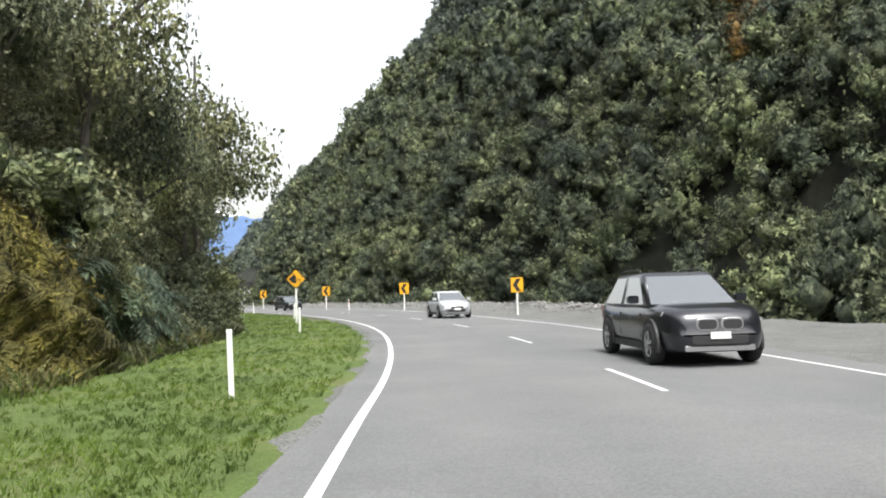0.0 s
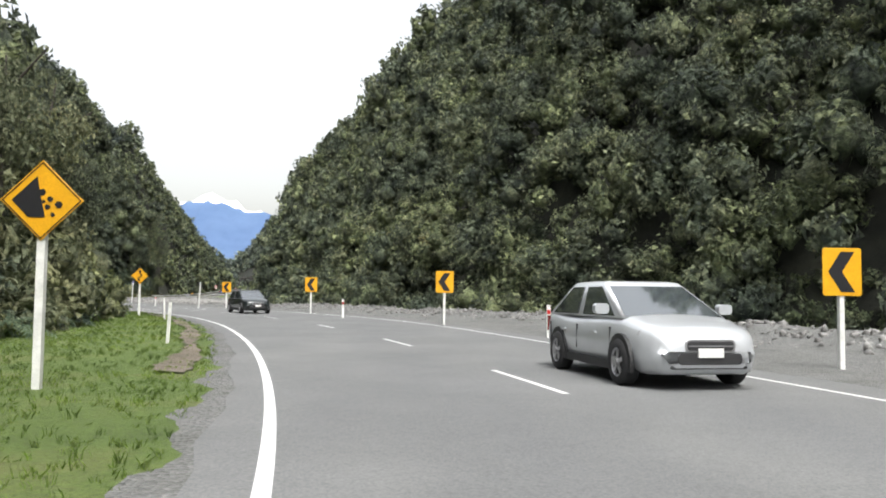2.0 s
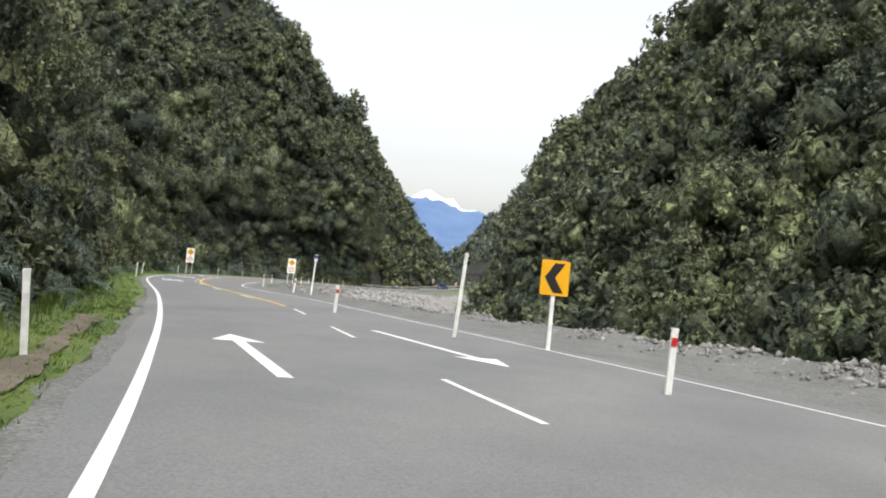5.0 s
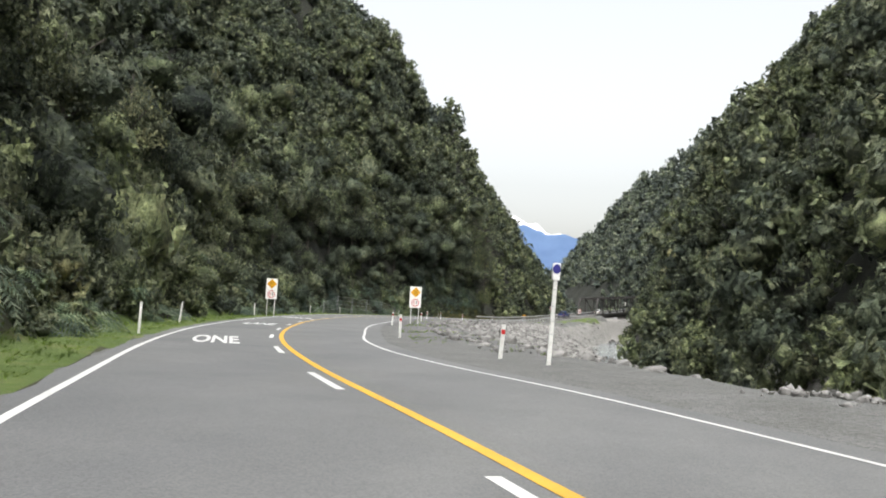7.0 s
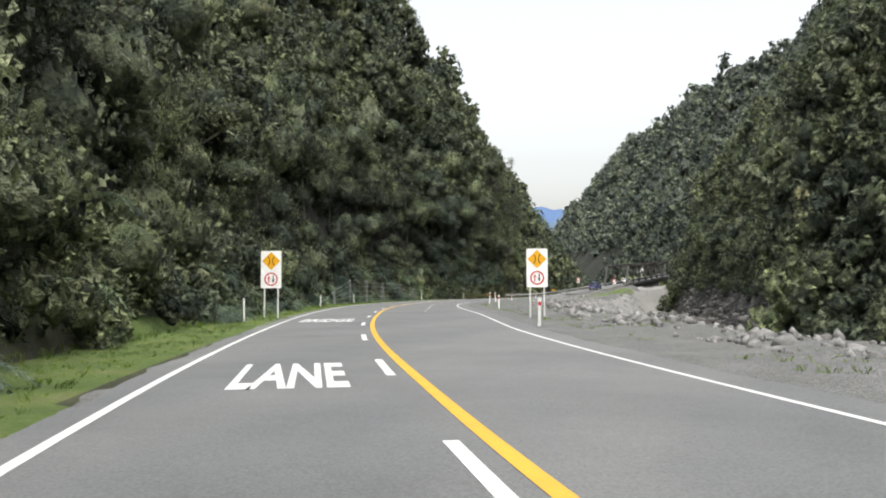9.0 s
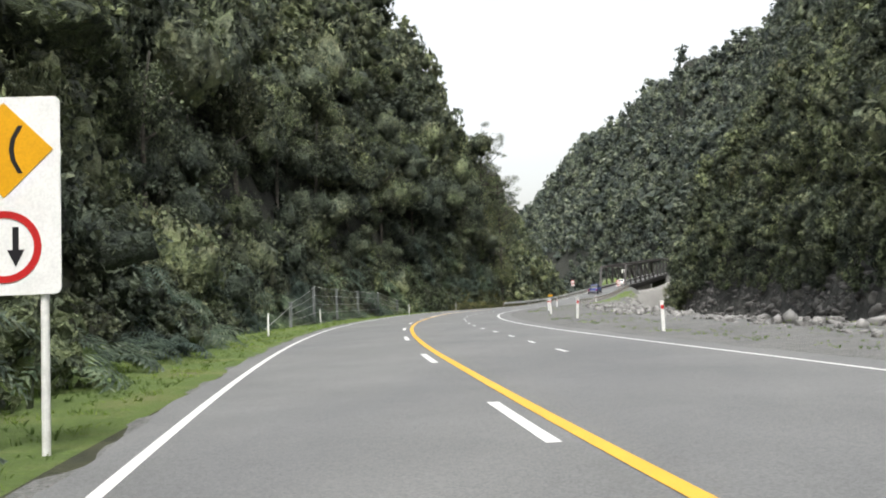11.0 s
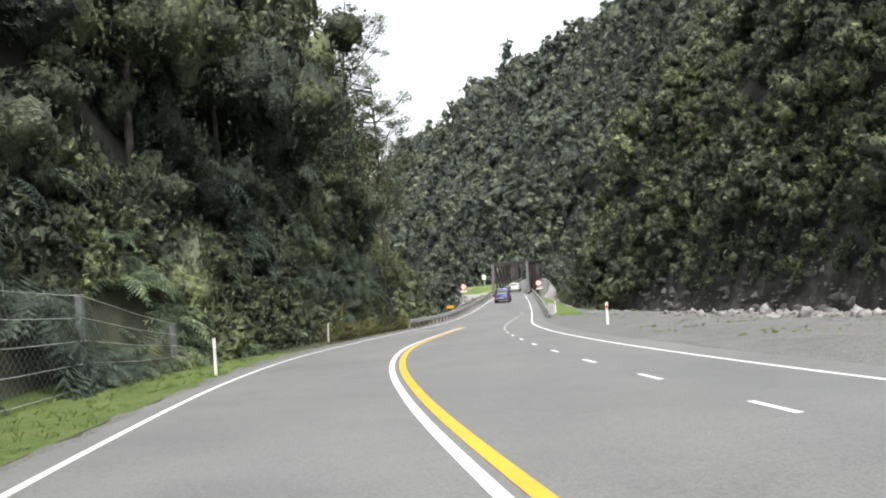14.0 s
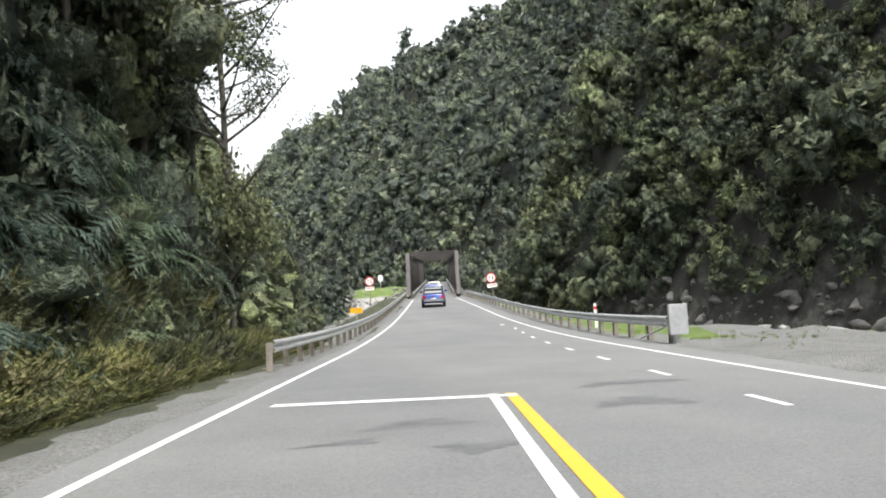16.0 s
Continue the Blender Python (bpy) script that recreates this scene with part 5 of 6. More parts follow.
    if face == "twin":
        for s in (-1, 1):
            part("grille_frame", Geo().prism(round_rect(0.4, 0.22, 0.09, s * 0.22, nose - 0.3), 0.16, back, 0.06), M["rim"], ob, "chrome grille surround")
            part("grille", Geo().prism(round_rect(0.33, 0.16, 0.065, s * 0.22, nose - 0.3), 0.16, back @ pose(0, -0.008, 0), 0.04), M["trim"], ob, "dark kidney-shaped grille")
        part("skid_plate", Geo().prism(round_rect(h * 1.3, 0.1, 0.03, 0, clear + 0.06), 0.2, back @ pose(0, 0.02, 0), 0.05), M["rim"], ob, "silver skid plate")
    else:
        part("grille_frame", Geo().prism(round_rect(h * 0.82, 0.17, 0.06, 0, nose - 0.27), 0.16, back, 0.05), M["rim"], ob, "chrome grille surround")
        part("grille", Geo().prism(round_rect(h * 0.75, 0.12, 0.045, 0, nose - 0.27), 0.16, back @ pose(0, -0.008, 0), 0.04), M["trim"], ob, "dark grille")
        part("grille_bar", Geo().box(-h * 0.36, h * 0.36, f + 0.018, f + 0.03, nose - 0.28, nose - 0.262), M["rim"], ob, "thin chrome bar")
    part("intake", Geo().prism(round_rect(h * 1.05, 0.15, 0.06, 0, clear + 0.2), 0.16, back, 0.06), M["trim"], ob, "dark lower air intake")
    part("bumper_lip", Geo().prism(round_rect(h * 1.25, 0.05, 0.02, 0, clear + 0.09), 0.25, back @ pose(0, 0.03, 0), 0.05), M["trim"], ob, "dark bumper lip")
    part("number_plate", Geo().box(-0.18, 0.18, f + 0.012, f + 0.034, clear + 0.22, clear + 0.34), M["plate"], ob, "plain pale number plate")
    part("rear_plate", Geo().box(-0.18, 0.18, b - 0.03, b + 0.02, tail - 0.46, tail - 0.34), M["plate"], ob, "plain pale number plate")
    part("rear_bumper", Geo().box(-h * 0.84, h * 0.84, b - 0.07, b + 0.2, clear + 0.16, clear + 0.34), M["rim"] if bed is not None else paint, ob, "bumper bar")
    if bed is not None:
        part("tray_well", Geo().box(-h * 0.82, h * 0.82, b + 0.1, bed - 0.05, tail - 0.01, tail + 0.045), M["trim"], ob, "dark tray cover")
        part("sports_bar", Geo().box(-h * 0.8, h * 0.8, bed - 0.25, bed - 0.1, roof - 0.22, roof - 0.12), M["trim"], ob)
        part("tailgate_handle", Geo().box(-0.14, 0.14, b - 0.02, b + 0.02, tail - 0.24, tail - 0.16), M["trim"], ob, "black tailgate handle")
        for s in (-1, 1):
            part("sports_bar_leg", Geo().box(s * h * 0.78 - 0.04, s * h * 0.78 + 0.04, bed - 0.3, bed - 0.1, tail, roof - 0.12), M["trim"], ob)
    if rack:
        for s in (-1, 1):
            part("roof_rail", Geo().tube([(s * h * 0.66, y1 - 0.25, roof - 0.02), (s * h * 0.67, y1 - 0.42, roof + 0.05), (s * h * 0.67, y2 + 0.3, roof + 0.05), (s * h * 0.66, y2 + 0.1, roof - 0.02)], [0.02] * 4, 6), M["trim"], ob)
    for yy in (f - 0.9, b + 0.88):
        for s in (-1, 1):
            part("wheel_arch", Geo().prism([(yy + (r + 0.075) * math.cos(t), r + (r + 0.075) * math.sin(t)) for t in np.linspace(-0.3, math.pi + 0.3, 20)], 0.05, pose(s * (h - 0.004), 0, 0) @ Matrix.Rotation(math.pi / 2, 4, "Z") @ pose(0, -0.025, 0)), M["trim"], ob, "dark wheel arch")
            wm = Matrix.Translation((s * (h - 0.06), yy, r)) @ Matrix.Rotation(math.pi / 2, 4, "Z")
            wob = part("wheel", wheel(r, 0.22), M["tyre"], ob, "black tyre", True)
            wob.matrix_local = wm
            part("rim", rim(r, 0.26, -1 if s > 0 else 1), M["rim"], wob, "spoked alloy rim")
    return ob


def on_road(x, y, turn):
    sl = math.degrees(math.atan(float(road_z(y + 1) - road_z(y - 1)) / 2))
    return pose(x, y, float(road_z(y)) + 0.014, 0, 0, turn) @ pose(0, 0, 0, sl if abs(turn) < 90 else -sl, 0, 0)


vehicle("sport_utility_car", "black sport utility car with roof rails on the road", on_road(5.35, 16.1, 182), 4.7, 1.9, 1.08, 1.7, 1.04, 1.12, (1.15, 0.3, -1.5, -2.1), paintwork("black_car_paint", (0.016, 0.017, 0.022)), 0.38, clear=0.27, rack=True, face="twin")
vehicle("hatchback_car", "silver hatchback car with dark tyres on the road", on_road(1.75, 46.3, 191), 4.35, 1.74, 0.95, 1.47, 0.86, 1.0, (1.2, 0.2, -1.25, -2.0), paintwork("silver_car_paint", (0.55, 0.57, 0.59)), 0.32)
vehicle("station_wagon", "dark green station wagon with roof rails on the road", on_road(-13.9, 87.2, 207), 4.8, 1.78, 0.95, 1.48, 0.88, 1.0, (1.25, 0.35, -1.75, -2.3), paintwork("dark_green_car_paint", (0.014, 0.02, 0.02)), 0.33, rack=True)
vehicle("pickup_truck", "blue double-cab pickup truck seen from behind on the bridge approach", on_road(-81.1, 337.0, -6), 5.3, 1.88, 1.12, 1.8, 1.08, 1.1, (1.1, 0.45, -0.75, -1.0), paintwork("blue_truck_paint", (0.01, 0.034, 0.2)), 0.39, bed=-1.0, clear=0.34)
vehicle("small_white_car", "white hatchback car seen from behind on the bridge", on_road(-77.35, 371, -6.5), 4.2, 1.74, 0.95, 1.5, 0.88, 1.0, (1.15, 0.2, -1.3, -1.95), paintwork("white_car_paint", (0.7, 0.7, 0.68)), 0.32)

# ---- rocks and water ----
def rock_mesh(seed, n_lat=5, n_lon=8):
    """A broken block: a rough ball cut by many planes, longer one way than the others."""
    r = np.random.default_rng(seed)
    v, f = ball(n_lat, n_lon)
    v = v * (1 + r.uniform(-0.25, 0.25, (len(v), 1)))
    for _ in range(14):
        n = r.normal(0, 1, 3)
        n /= np.linalg.norm(n)
        v = v - np.outer(np.clip(v @ n - r.uniform(0.3, 0.55), 0, None), n)
    return v * (r.uniform(1.1, 1.6), r.uniform(0.8, 1.2), r.uniform(0.55, 1.0)), f


rock_t = [rock_mesh(300 + k) for k in range(6)]
small_rock_t = [rock_mesh(320 + k, 3, 5) for k in range(6)]
rr = np.random.default_rng(5)


def strewn(name, label, places, sizes, templates, material):
    v, f = scatter(templates, places, sizes, sizes, 12)
    tagged(new(name, mesh_of(name, v, f, material)), label, "stones", kind="stuff")


# stones over the bank and the bed of the river
y = rr.uniform(95, 345, 3800)
u = rr.uniform(0.0, 1.0, 3800)
x = gravel_edge(y) + 1.0 + u * (right_foot(y) - gravel_edge(y) - 1.0)
sz = 0.16 + 0.5 * rr.random(3800) ** 4 + 0.25 * u * rr.random(3800)
strewn("river_stones", "grey river stones and rubble on the bank", np.stack([x, y, ground_z(x, y) + sz * 0.1], -1), sz, small_rock_t, M["rock"])
y = rr.uniform(140, 270, 3200)
x = gravel_edge(y) - 1.5 + rr.random(3200) ** 1.3 * 15
sz = 0.12 + 0.42 * rr.random(3200) ** 3
strewn("river_stones", "broken pale rubble spread down the bank", np.stack([x, y, ground_z(x, y)], -1), sz, small_rock_t, M["rock"])
y = rr.uniform(30, 130, 5200)
x = gravel_edge(y) + rr.normal(-0.3, 1.0, 5200)
sz = 0.06 + 0.2 * rr.random(5200) ** 2.5
strewn("bank_rubble", "broken grey rubble along the edge of the bank", np.stack([x, y, ground_z(x, y)], -1), sz, small_rock_t, M["rock"])
y = rr.uniform(302, 440, 1500)
x = left_edge(y) - 4 - rr.uniform(0, 1, 1500) * (left_edge(y) - 5 - left_foot(y)).clip(1, None)
sz = 0.2 + 0.6 * rr.random(1500) ** 3
strewn("river_stones", "pale river stones beside the bridge", np.stack([x, y, ground_z(x, y)], -1), sz, small_rock_t, M["rock"])
y = rr.uniform(232, 352, 1500)
x = right_foot(y) + rr.uniform(-6, 1.9, 1500)
sz = 0.25 + 0.9 * rr.random(1500) ** 3
strewn("rock_slope", "steep slope of broken grey schist at the foot of the bush", np.stack([x, y, ground_z(x, y) + sz * 0.1], -1), sz, rock_t[:4], M["dark_rock"])
y = rr.uniform(414, 446, 900)
x = left_edge(y) - rr.uniform(0.5, 17, 900)
sz = 0.2 + 0.7 * rr.random(900) ** 3
zt = (road_z(np.minimum(y, 470)) - 0.9) * np.clip((y - 416) / 26, 0, 1) + (-5.0 + 0.012 * (y - 300)) * (1 - np.clip((y - 416) / 26, 0, 1))
strewn("river_stones", "pale broken stones on the far bank beside the bridge", np.stack([x, y, zt], -1), sz, small_rock_t, M["rock"])
y = rr.uniform(230, 354, 520)
x = right_foot(y) + rr.uniform(-1.5, 2.6, 520)
sz = 0.3 + 0.9 * rr.random(520) ** 2
strewn("cliff_rock", "fractured grey rock standing out of the foot of the cliff", np.stack([x, y, ground_z(x, y) - sz * 0.2], -1), sz, rock_t, M["dark_rock"])
# boulders at the foot of the cliff
rock_me = [mesh_of("boulder", v, f, M["dark_rock"]) for v, f in rock_t]
for k in range(90):
    y = rr.uniform(225, 350)
    x = float(right_foot(y)) + rr.uniform(-7, 1.4)
    s = rr.uniform(0.5, 1.5)
    ob = new("boulder", rock_me[k % 6])
    ob.matrix_world = Matrix.LocRotScale((x, y, float(ground_z(x, y)) + s * 0.1), Euler((rr.uniform(-0.4, 0.4), rr.uniform(-0.4, 0.4), rr.uniform(0, 6.3))), (s, s, s * rr.uniform(0.8, 1.3)))
    tagged(ob, "angular grey boulder at the foot of the cliff", "rock", "boulders below the cliff")


def water_mat():
    m, nt, b = mat("river_water", 0.08)
    nt.links.new(ramp(nt, noise_of(nt, 0.5, 5), [(0.35, (0.2, 0.235, 0.24)), (0.55, (0.34, 0.38, 0.38)), (0.68, (0.66, 0.68, 0.68))]), b.inputs["Base Color"])
    bump(nt, b, noise_of(nt, 2.5, 4), 0.5, 0.12)
    return m


yw = np.arange(-60, 470, 4.0)
zw = -5.35 + 0.012 * np.clip(yw - 300, 0, 600)
wv = np.stack([np.stack([river(yw) - 4.5 + np.sin(yw * 0.2), yw, zw], -1), np.stack([river(yw) + 4.5 + np.sin(yw * 0.27), yw, zw], -1)], 1).reshape(-1, 3)
tagged(new("water", mesh_of("water", wv, grid_faces(len(yw), 2), water_mat(), True)), "shallow grey-green mountain river", "water", kind="structure")

# ---- grass ----
def tuft(seed, blades, h, lean):
    r = np.random.default_rng(seed)
    v, f = [], []
    for k in range(blades):
        a, b = r.uniform(0, 6.3), r.uniform(0, 6.3)
        p = np.array([math.cos(a), math.sin(a), 0]) * r.uniform(0, 0.5)
        d = np.array([math.cos(b), math.sin(b), 0])
        s = np.array([-math.sin(b), math.cos(b), 0]) * r.uniform(0.02, 0.05)
        hh, ln = h * r.uniform(0.5, 1.2), lean * r.uniform(0.3, 1.3)
        n = len(v)
        v += [p - s, p + s, p + d * ln * 0.45 + (0, 0, hh * 0.7), p + d * ln + (0, 0, hh)]
        f += [(n, n + 1, n + 2), (n + 2, n + 1, n + 3)]
    return np.array(v), np.array(f, np.int32)


grass_t = [tuft(400 + k, 7, 1.0, 0.3) for k in range(6)]
N = 17000
y = 4 + 106 * rr.random(N) ** 1.8
room = left_edge(y) - 1.7 - left_foot(y)
x = left_edge(y) - 0.8 - rr.random(N) * (room + 1.9)
patch = fbm(x, y, 3.0) > rr.uniform(-2.2, 0.3, N)
hs = rr.uniform(0.03, 0.1, N) * (1 + 3.0 * (x < left_foot(y) + 1.0))
v, f = scatter(grass_t, np.stack([x, y, ground_z(x, y)], -1)[patch], rr.uniform(0.1, 0.2, N)[patch], hs[patch], 77)
tagged(new("verge_grass", mesh_of("verge_grass", v, f, M["grass"])), "short green grass on the verge with bare patches", "grass", kind="stuff")
N = 4200
y = rr.uniform(112, 300, N)
room = (left_edge(y) - 1.5 - left_foot(y)).clip(0.5, None)
x = left_edge(y) - 0.9 - 1.1 * (y > 255) - rr.random(N) * (room + 1.5)
hs = rr.uniform(0.03, 0.1, N) * (1 + 1.4 * (x < left_foot(y) + 0.8))
v, f = scatter(grass_t, np.stack([x, y, ground_z(x, y)], -1), rr.uniform(0.12, 0.26, N), hs, 78)
tagged(new("verge_grass", mesh_of("verge_grass", v, f, M["grass"])), "short green grass between the road and the bush", "grass", kind="stuff")
long_grass_t = [tuft(410 + k, 12, 1.0, 0.9) for k in range(6)]
N = 3000
y = rr.uniform(272, 302, N)
x = left_edge(y) - 2.1 - rr.random(N) * (left_edge(y) - 1.2 - left_foot(y)).clip(0.5, None)
v, f = scatter(long_grass_t, np.stack([x, y, ground_z(x, y)], -1), rr.uniform(0.35, 0.8, N), rr.uniform(0.15, 0.42, N) * (1 + 1.2 * (x < left_foot(y) + 1.2)), 80)
tagged(new("bank_grass", mesh_of("bank_grass", v, f, M["dry_grass"])), "long yellow-brown grass at the foot of the bank", "grass", kind="stuff")
N = 420
y = rr.uniform(12, 48, N)
x = left_foot(y) + rr.uniform(-0.6, 1.1, N)
v, f = scatter(long_grass_t, np.stack([x, y, ground_z(x, y)], -1), rr.uniform(0.25, 0.5, N), rr.uniform(0.2, 0.55, N), 81)
tagged(new("bank_grass", mesh_of("bank_grass", v, f, M["dry_grass"])), "long dry grass along the edge of the bush", "grass", kind="stuff")
N = 7000
y = rr.uniform(140, 345, N)
x = right_edge(y) + 2.2 + rr.random(N) ** 1.5 * 9
patch = (fbm(x, y, 5.0) > 0.15) & (x < gravel_edge(y) + 3)
v, f = scatter(grass_t, np.stack([x, y, ground_z(x, y)], -1)[patch], rr.uniform(0.1, 0.22, N)[patch], rr.uniform(0.03, 0.1, N)[patch], 79)
tagged(new("gravel_grass", mesh_of("gravel_grass", v, f, M["grass"])), "thin grass patches on the gravel", "grass", kind="stuff")

# ---- ferns ----
def fern_mesh(seed, fronds, length):
    r = np.random.default_rng(seed)
    v, f = [], []
    for k in range(fronds):
        a = 2 * math.pi * k / fronds + r.uniform(-0.3, 0.3)
        d = np.array([math.cos(a), math.sin(a), 0])
        s = np.array([-math.sin(a), math.cos(a), 0])
        ln, up = length * r.uniform(0.7, 1.15), r.uniform(0.5, 1.0)
        pts = [d * ln * t + np.array([0, 0, ln * (up * t - (up + 0.25) * t * t * 0.9)]) for t in np.linspace(0, 1, 15)]
        for i in range(1, 15):
            w = ln * 0.17 * math.sin(math.pi * (0.12 + 0.86 * i / 15)) ** 0.8
            p, q = pts[i - 1], pts[i]
            for sg in (1, -1):
                n = len(v)
                tip = q + sg * s * w + d * w * 0.35 - np.array([0, 0, w * 0.25])
                v += [p, q * 0.75 + p * 0.25, tip]
                f += [(n, n + 1, n + 2)]
    return np.array(v), np.array(f, np.int32)


fern_me = [mesh_of("fern", *fern_mesh(500 + k, 11 + k, 1.25), M["fern"]) for k in range(4)]
for k in range(280):
    y = (rr.uniform(100, 250), rr.uniform(248, 300), rr.uniform(170, 300), rr.uniform(20, 100))[k % 4]
    d = rr.random() ** 1.3 * 3.2
    x = float(left_foot(y)) + 0.7 - d
    s = rr.uniform(0.8, 1.6)
    ob = new("fern", fern_me[k % 4])
    ob.matrix_world = Matrix.LocRotScale((x, y, float(ground_z(x, y)) + 0.3 + rr.uniform(0, 0.9) * (d > 0.9)), Euler((rr.uniform(-0.15, 0.15), rr.uniform(0.15, 0.7), rr.uniform(-0.4, 0.4))), (s, s, s))
    tagged(ob, "arching dark green fern on the bank", "fern", "ferns on the bank")

for k in range(110):
    y = rr.uniform(268, 301) if k < 70 else rr.uniform(16, 25) if k < 84 else rr.uniform(206, 258)
    d = rr.uniform(1.0, 4.2) if k < 70 else rr.uniform(0.4, 1.6) if k < 84 else rr.uniform(-0.4, 2.2)
    x = float(left_foot(y)) - d
    s = rr.uniform(1.3, 2.3)
    ob = new("fern", fern_me[k % 4])
    ob.matrix_world = Matrix.LocRotScale((x, y, float(ground_z(x, y)) + 0.5), Euler((rr.uniform(-0.2, 0.2), rr.uniform(0.5, 1.1), rr.uniform(-0.5, 0.5))), (s, s, s))
    tagged(ob, "large drooping fern hanging down the bank", "fern", "ferns on the bank")

# ---- single trees along the foot of the left hill ----
def tree_parts(seed, height, spread, open_, fine):
    r = np.random.default_rng(seed)
    wood = Geo()
    lean = r.normal(0, 0.04, 2)
    trunk = [(lean[0] * z + 0.12 * math.sin(z * 0.7 + seed), lean[1] * z, z) for z in np.linspace(-0.8, height * 0.85, 7)]
    k0 = 0.007 if open_ else 0.016
    wood.tube(trunk, list(np.linspace(height * k0, height * 0.004, 7)), 8)
    if not open_:
        for k in range(5):
            z, a, ln = height * r.uniform(0.25, 0.7), r.uniform(0, 6.3), spread * r.uniform(0.4, 0.8)
            b0 = Vector((lean[0] * z, lean[1] * z, z))
            wood.tube([b0, b0 + Vector((math.cos(a) * ln, math.sin(a) * ln, ln * 0.7))], [height * 0.008, height * 0.003], 6)
        v, f = crown(seed, 32, 170, 0.056, 0.034, 1.25) if fine else crown(seed, 30, 95, 0.072, 0.044, 1.25)
        return wood, v * (spread, spread, height * 0.46) + (lean[0] * height * 0.5, lean[1] * height * 0.5, height * 0.42), f
    tips = [Vector(trunk[-1]), Vector(trunk[-2])]
    for k in range(44):
        z = height * r.uniform(0.34, 0.96)
        a = r.uniform(0, 6.3)
        ln = spread * r.uniform(0.4, 1.0)
        b0 = Vector((lean[0] * z, lean[1] * z, z))
        b2 = b0 + Vector((math.cos(a) * ln, math.sin(a) * ln, ln * r.uniform(0.3, 0.9)))
        b1 = b0.lerp(b2, 0.5) + Vector((0, 0, -0.1 * ln))
        wood.tube([b0, b1, b2], [height * 0.0028, height * 0.002, height * 0.001], 6)
        tips += [b2, b1.lerp(b2, 0.5)]
    vs, fs, at = [], [], 0
    for t in tips:
        rad = spread * r.uniform(0.14, 0.28)
        c = np.array(t) + r.normal(0, 0.1 * spread, 3)
        n = r.normal(0, 1, (130, 3))
        n /= np.linalg.norm(n, axis=1)[:, None]
        lv, lf = leaves(r, c + n * rad * r.uniform(0.3, 1.1, (130, 1)) * (1, 1, 0.6), n * (1, 1, 0.5) + (0, 0, 0.5), 0.17, 0.085)
        vs.append(lv)
        fs.append(lf + at)
        at += len(lv)
    return wood, np.concatenate(vs), np.concatenate(fs)


def tree_kind(seed, height, spread, open_, material, label, m, fine=False):
    ob = thing("tree", label, "tree", m, "trees along the bank")
    wood, v, f = tree_parts(seed, height, spread, open_, fine)
    part("trunk", wood, M["bark"], ob, "greyish bark trunk and limbs")
    part("crown", mesh_of("crown", v, f, material), material, ob, "loose crown of small leaves")
    return ob


spots = [(20, -10.4), (24, -9.6), (28, -9.2), (32.5, -9.2), (36.5, -9.6), (41, -12.2), (17, -11.6), (49, -14.0), (56, -15.6), (63, -17.2), (72, -20.4), (79, -22.2), (85, -24.9), (91.5, -28.6), (98, -32.6),
         (106, -38.0), (114, -46.6), (124, -53.6), (133, -59.2), (143, -65.2), (152, -69.8), (160, -73.8), (168, -77.6), (176, -81.0), (185, -84.8), (194, -88.2), (203, -91.0),
         (212, -93.4), (222, -96.4), (232, -98.2), (242, -99.4), (252, -100), (262, -99.6), (271, -98.6), (279, -97.6), (287, -96.2), (294, -95.4), (299, -97.5), (291, -95.6), (296, -95.6), (300, -95.8), (247, -103), (266, -103), (284, -100.5)]
protos = {}
for k, (y, x) in enumerate(spots):
    pale = y < 100 and k % 3 != 2 or k % 4 == 0
    key = (k % 3, pale, y < 60)
    big = 1.05 if y < 60 else 1.0 if y < 215 else 1.35
    m = pose(x, y, float(ground_z(x, y)), 0, 0, 70 * k) @ Matrix.Scale(big * random.uniform(0.85, 1.15), 4)
    if key not in protos:
        protos[key] = tree_kind(600 + k, (8.0, 10.0, 9.0)[k % 3], (2.7, 3.0, 2.5)[k % 3], False, M["bush_light" if pale else "bush"],
                                "small-leaved bank tree with a pale olive crown" if pale else "dark green broad-leaved tree on the bank", m, y < 60)
    else:
        copy_thing(protos[key], m)
tree_kind(700, 23.0, 4.0, True, M["bush"], "tall thin tree with an open crown against the sky", pose(-92.9, 300.5, float(ground_z(-92.9, 300.5)), 0, 0, 30))
tree_kind(701, 22.0, 3.8, True, M["bush"], "tall thin tree with an open crown against the sky", pose(-95.2, 297, float(ground_z(-95.2, 297)), 0, 0, 110))
tree_kind(704, 18.0, 3.4, True, M["bush"], "tall thin tree with an open crown against the sky", pose(-94.6, 303, float(ground_z(-94.6, 303)), 0, 0, 190))
tree_kind(702, 9.0, 2.8, False, M["bush_light"], "bright yellow-green tree at the end of the bank", pose(-92.6, 298.5, float(ground_z(-92.6, 298.5)), 0, 0, 200))
tree_kind(703, 8.0, 2.6, False, M["bush_light"], "bright yellow-green tree beside the bridge", pose(-66.3, 395, float(ground_z(-66.3, 395)), 0, 0, 50))

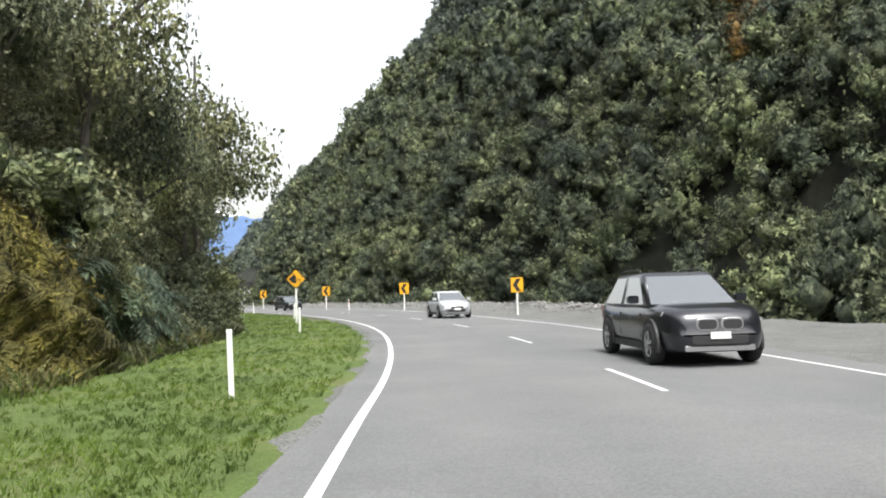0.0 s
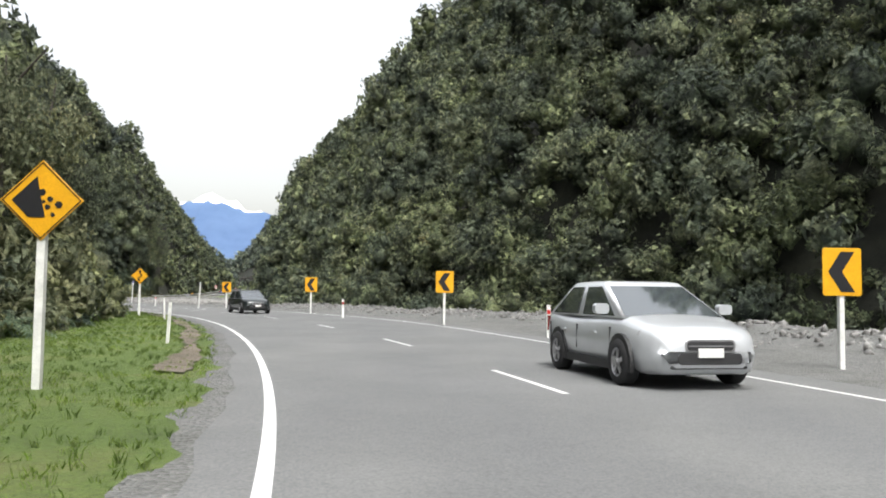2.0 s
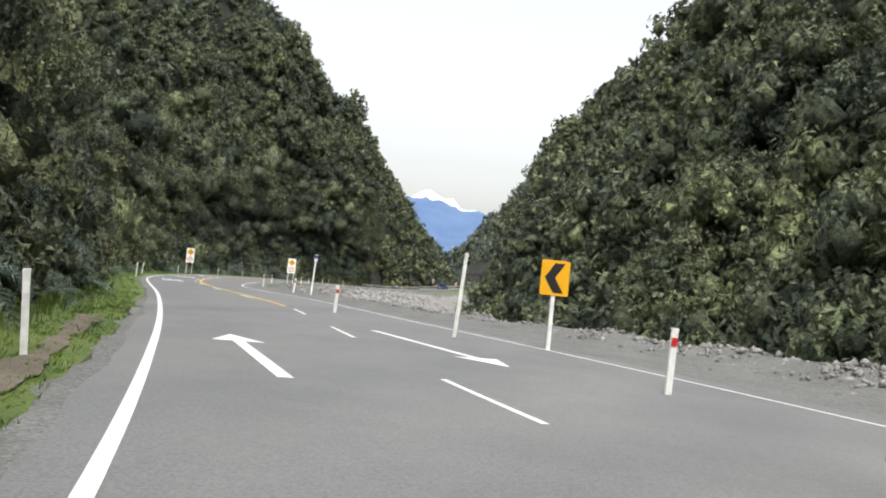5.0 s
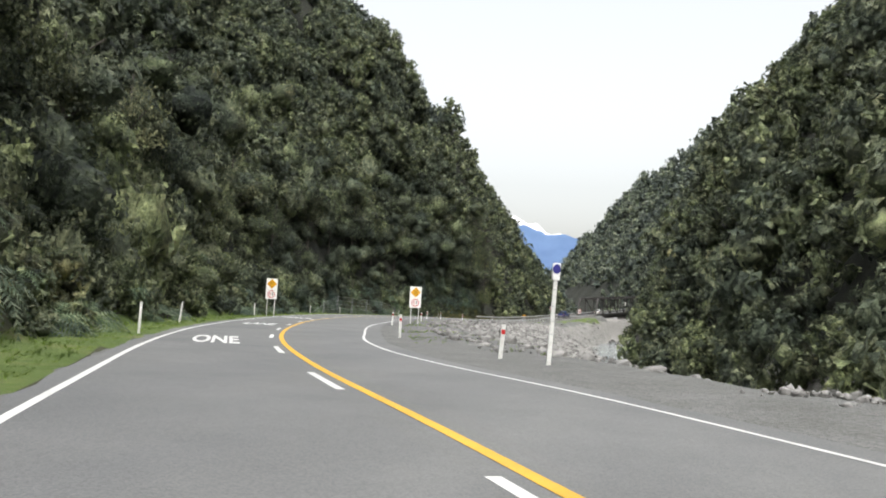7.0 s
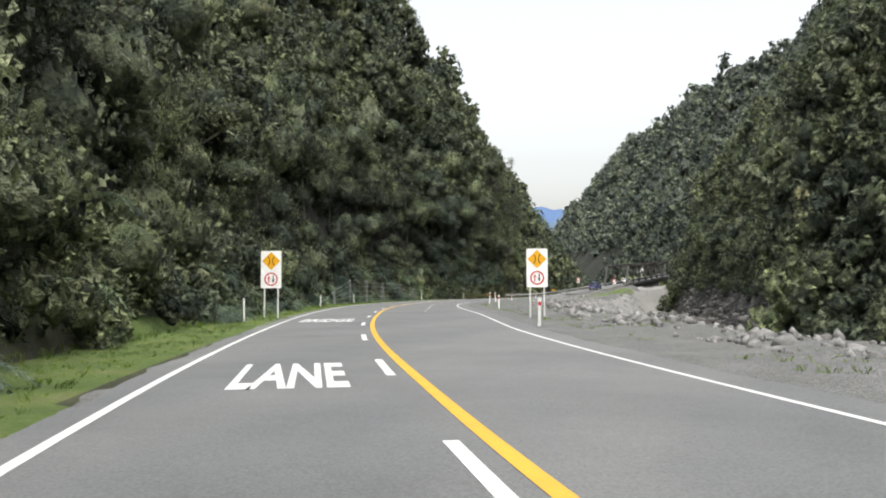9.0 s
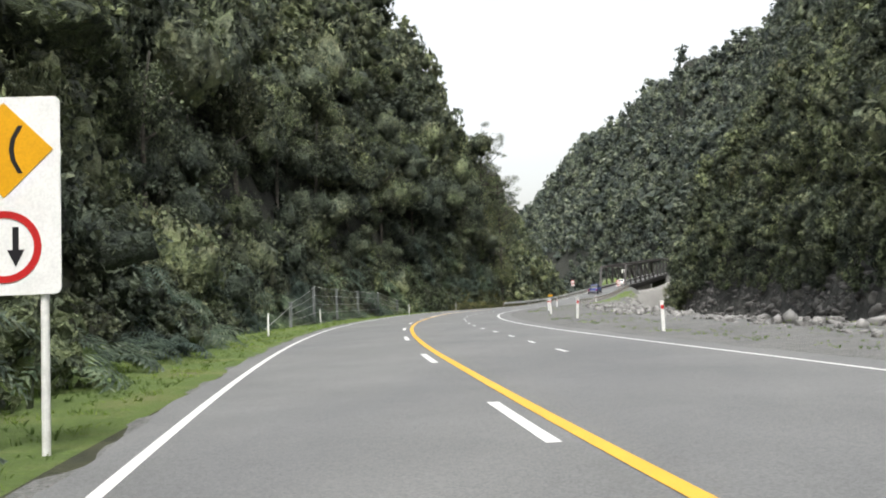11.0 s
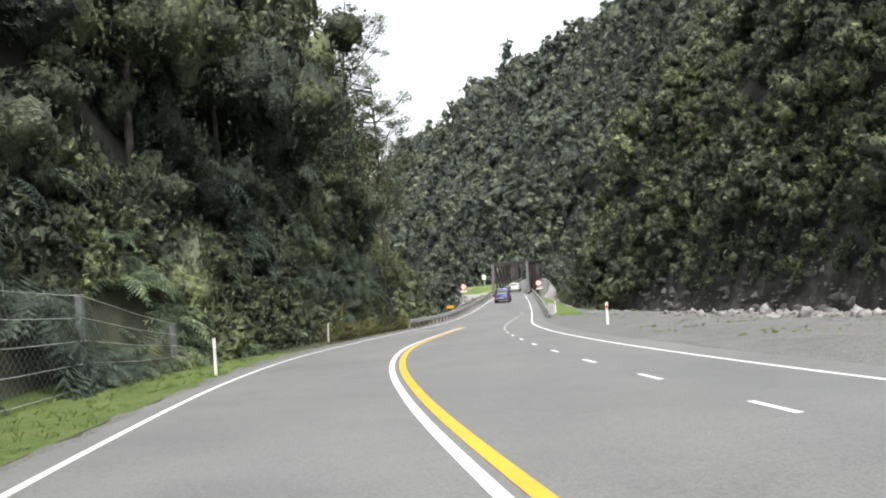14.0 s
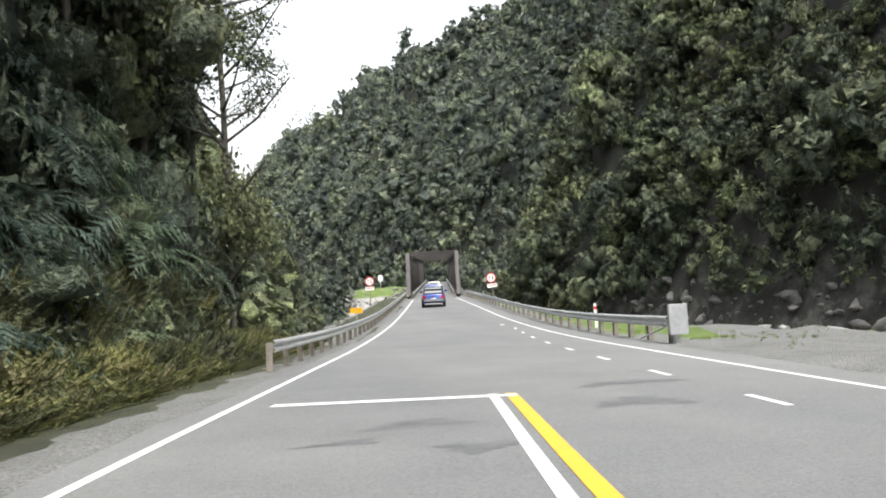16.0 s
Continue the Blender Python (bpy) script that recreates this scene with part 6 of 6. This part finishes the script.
# mossy rock bank where the road begins
bv, bf = ball(44, 64)
bump_ = 1 + (0.10 * fbm(bv[:, 0] * 3, bv[:, 2] * 3 + bv[:, 1] * 2, 1.3, 4) + 0.05 * fbm(bv[:, 1] * 5, bv[:, 2] * 4 - bv[:, 0] * 2, 0.6, 4))[:, None]
bank_v = bv * bump_ * (3.1, 4.5, 3.5) + (-9.05, 15.4, 0.0)
tagged(new("rock_bank", mesh_of("rock_bank", bank_v, bf, M["moss"], True)), "bulging dark rock bank half covered in yellow moss", "rock bank", kind="structure")
mr_ = np.random.default_rng(31)
pick = mr_.integers(0, len(bank_v), 16000)
pick = pick[(bank_v[pick, 2] > 0) & (fbm(bank_v[pick, 0] + bank_v[pick, 1], bank_v[pick, 2], 0.9) + (bank_v[pick, 2] - 1.5) * 0.45 > -0.1)]
tv, tf = sprays(mr_, bank_v[pick] + mr_.normal(0, 0.09, (len(pick), 3)), bv[pick], 0.24, 0.08, 0.9)
tagged(new("bank_moss", mesh_of("bank_moss", tv, tf, M["moss"])), "hanging tufts of yellow-brown moss and dead fern", "moss", kind="stuff")
wv_, wf_ = scatter(shrub_t, np.stack([np.full(14, -8.2) + mr_.uniform(-1.6, 0.6, 14), 15.5 + mr_.uniform(-1, 4.5, 14), 3.2 + mr_.uniform(-0.4, 0.7, 14)], -1), mr_.uniform(0.7, 1.2, 14), mr_.uniform(0.6, 1.1, 14), 32)
tagged(new("bank_shrubs", mesh_of("bank_shrubs", wv_, wf_, M["bush"])), "dark low shrubs crowning the mossy bank", "shrub", kind="stuff")

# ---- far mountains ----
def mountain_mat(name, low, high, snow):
    """Far ranges, the blue haze of distance painted into their colour; the highest shows snow above its own line."""
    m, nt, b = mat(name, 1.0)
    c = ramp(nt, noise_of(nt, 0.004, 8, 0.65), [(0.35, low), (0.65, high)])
    if snow:
        g = nt.nodes.new("ShaderNodeNewGeometry")
        sp = nt.nodes.new("ShaderNodeSeparateXYZ")
        nt.links.new(g.outputs["Position"], sp.inputs[0])
        ad = nt.nodes.new("ShaderNodeMath")
        ad.operation = "MULTIPLY_ADD"
        nt.links.new(noise_of(nt, 0.012, 6, 0.7), ad.inputs[0])
        ad.inputs[1].default_value = 26
        nt.links.new(sp.outputs["Z"], ad.inputs[2])
        mr = nt.nodes.new("ShaderNodeMapRange")
        mr.inputs["From Min"].default_value, mr.inputs["From Max"].default_value = snow, snow + 10
        nt.links.new(ad.outputs[0], mr.inputs["Value"])
        c = mix(nt, mr.outputs["Result"], c, (0.85, 0.87, 0.9))
    nt.links.new(c, b.inputs["Base Color"])
    return m


def range_(name, label, y, x0, x1, peaks, material, seed):
    xs = np.linspace(x0, x1, 160)
    px, pz = zip(*peaks)
    crest = np.interp(xs, px, pz) + 14 * fbm(xs, xs * 0 + seed * 50.0, 90, 5)
    rows = []
    for k, t in enumerate(np.linspace(0, 1, 24)):
        z = crest * t + (t * (1 - t)) * 7 * fbm(xs, xs * 0 + k * 37.0, 110, 4)
        rows.append(np.stack([xs, y + 500 * t + 7 * fbm(xs, xs * 0 + k * 61.0, 140, 4), z - 20], -1))
    v = np.concatenate(rows)
    tagged(new(name, mesh_of(name, v, grid_faces(24, 160), material, True)), label, "mountain", kind="structure")


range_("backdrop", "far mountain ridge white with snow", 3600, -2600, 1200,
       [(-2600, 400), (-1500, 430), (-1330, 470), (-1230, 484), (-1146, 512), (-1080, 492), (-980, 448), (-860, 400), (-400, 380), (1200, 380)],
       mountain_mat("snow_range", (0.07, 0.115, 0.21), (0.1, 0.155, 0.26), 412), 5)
range_("backdrop", "mountain range coloured with blue haze", 2600, -1900, 900,
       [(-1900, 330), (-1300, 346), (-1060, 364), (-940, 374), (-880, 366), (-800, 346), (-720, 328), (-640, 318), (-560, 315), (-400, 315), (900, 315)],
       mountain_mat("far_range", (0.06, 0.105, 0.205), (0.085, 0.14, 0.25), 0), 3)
range_("backdrop", "forested spur in front of the far range, coloured with darker blue haze", 1900, -1300, 700,
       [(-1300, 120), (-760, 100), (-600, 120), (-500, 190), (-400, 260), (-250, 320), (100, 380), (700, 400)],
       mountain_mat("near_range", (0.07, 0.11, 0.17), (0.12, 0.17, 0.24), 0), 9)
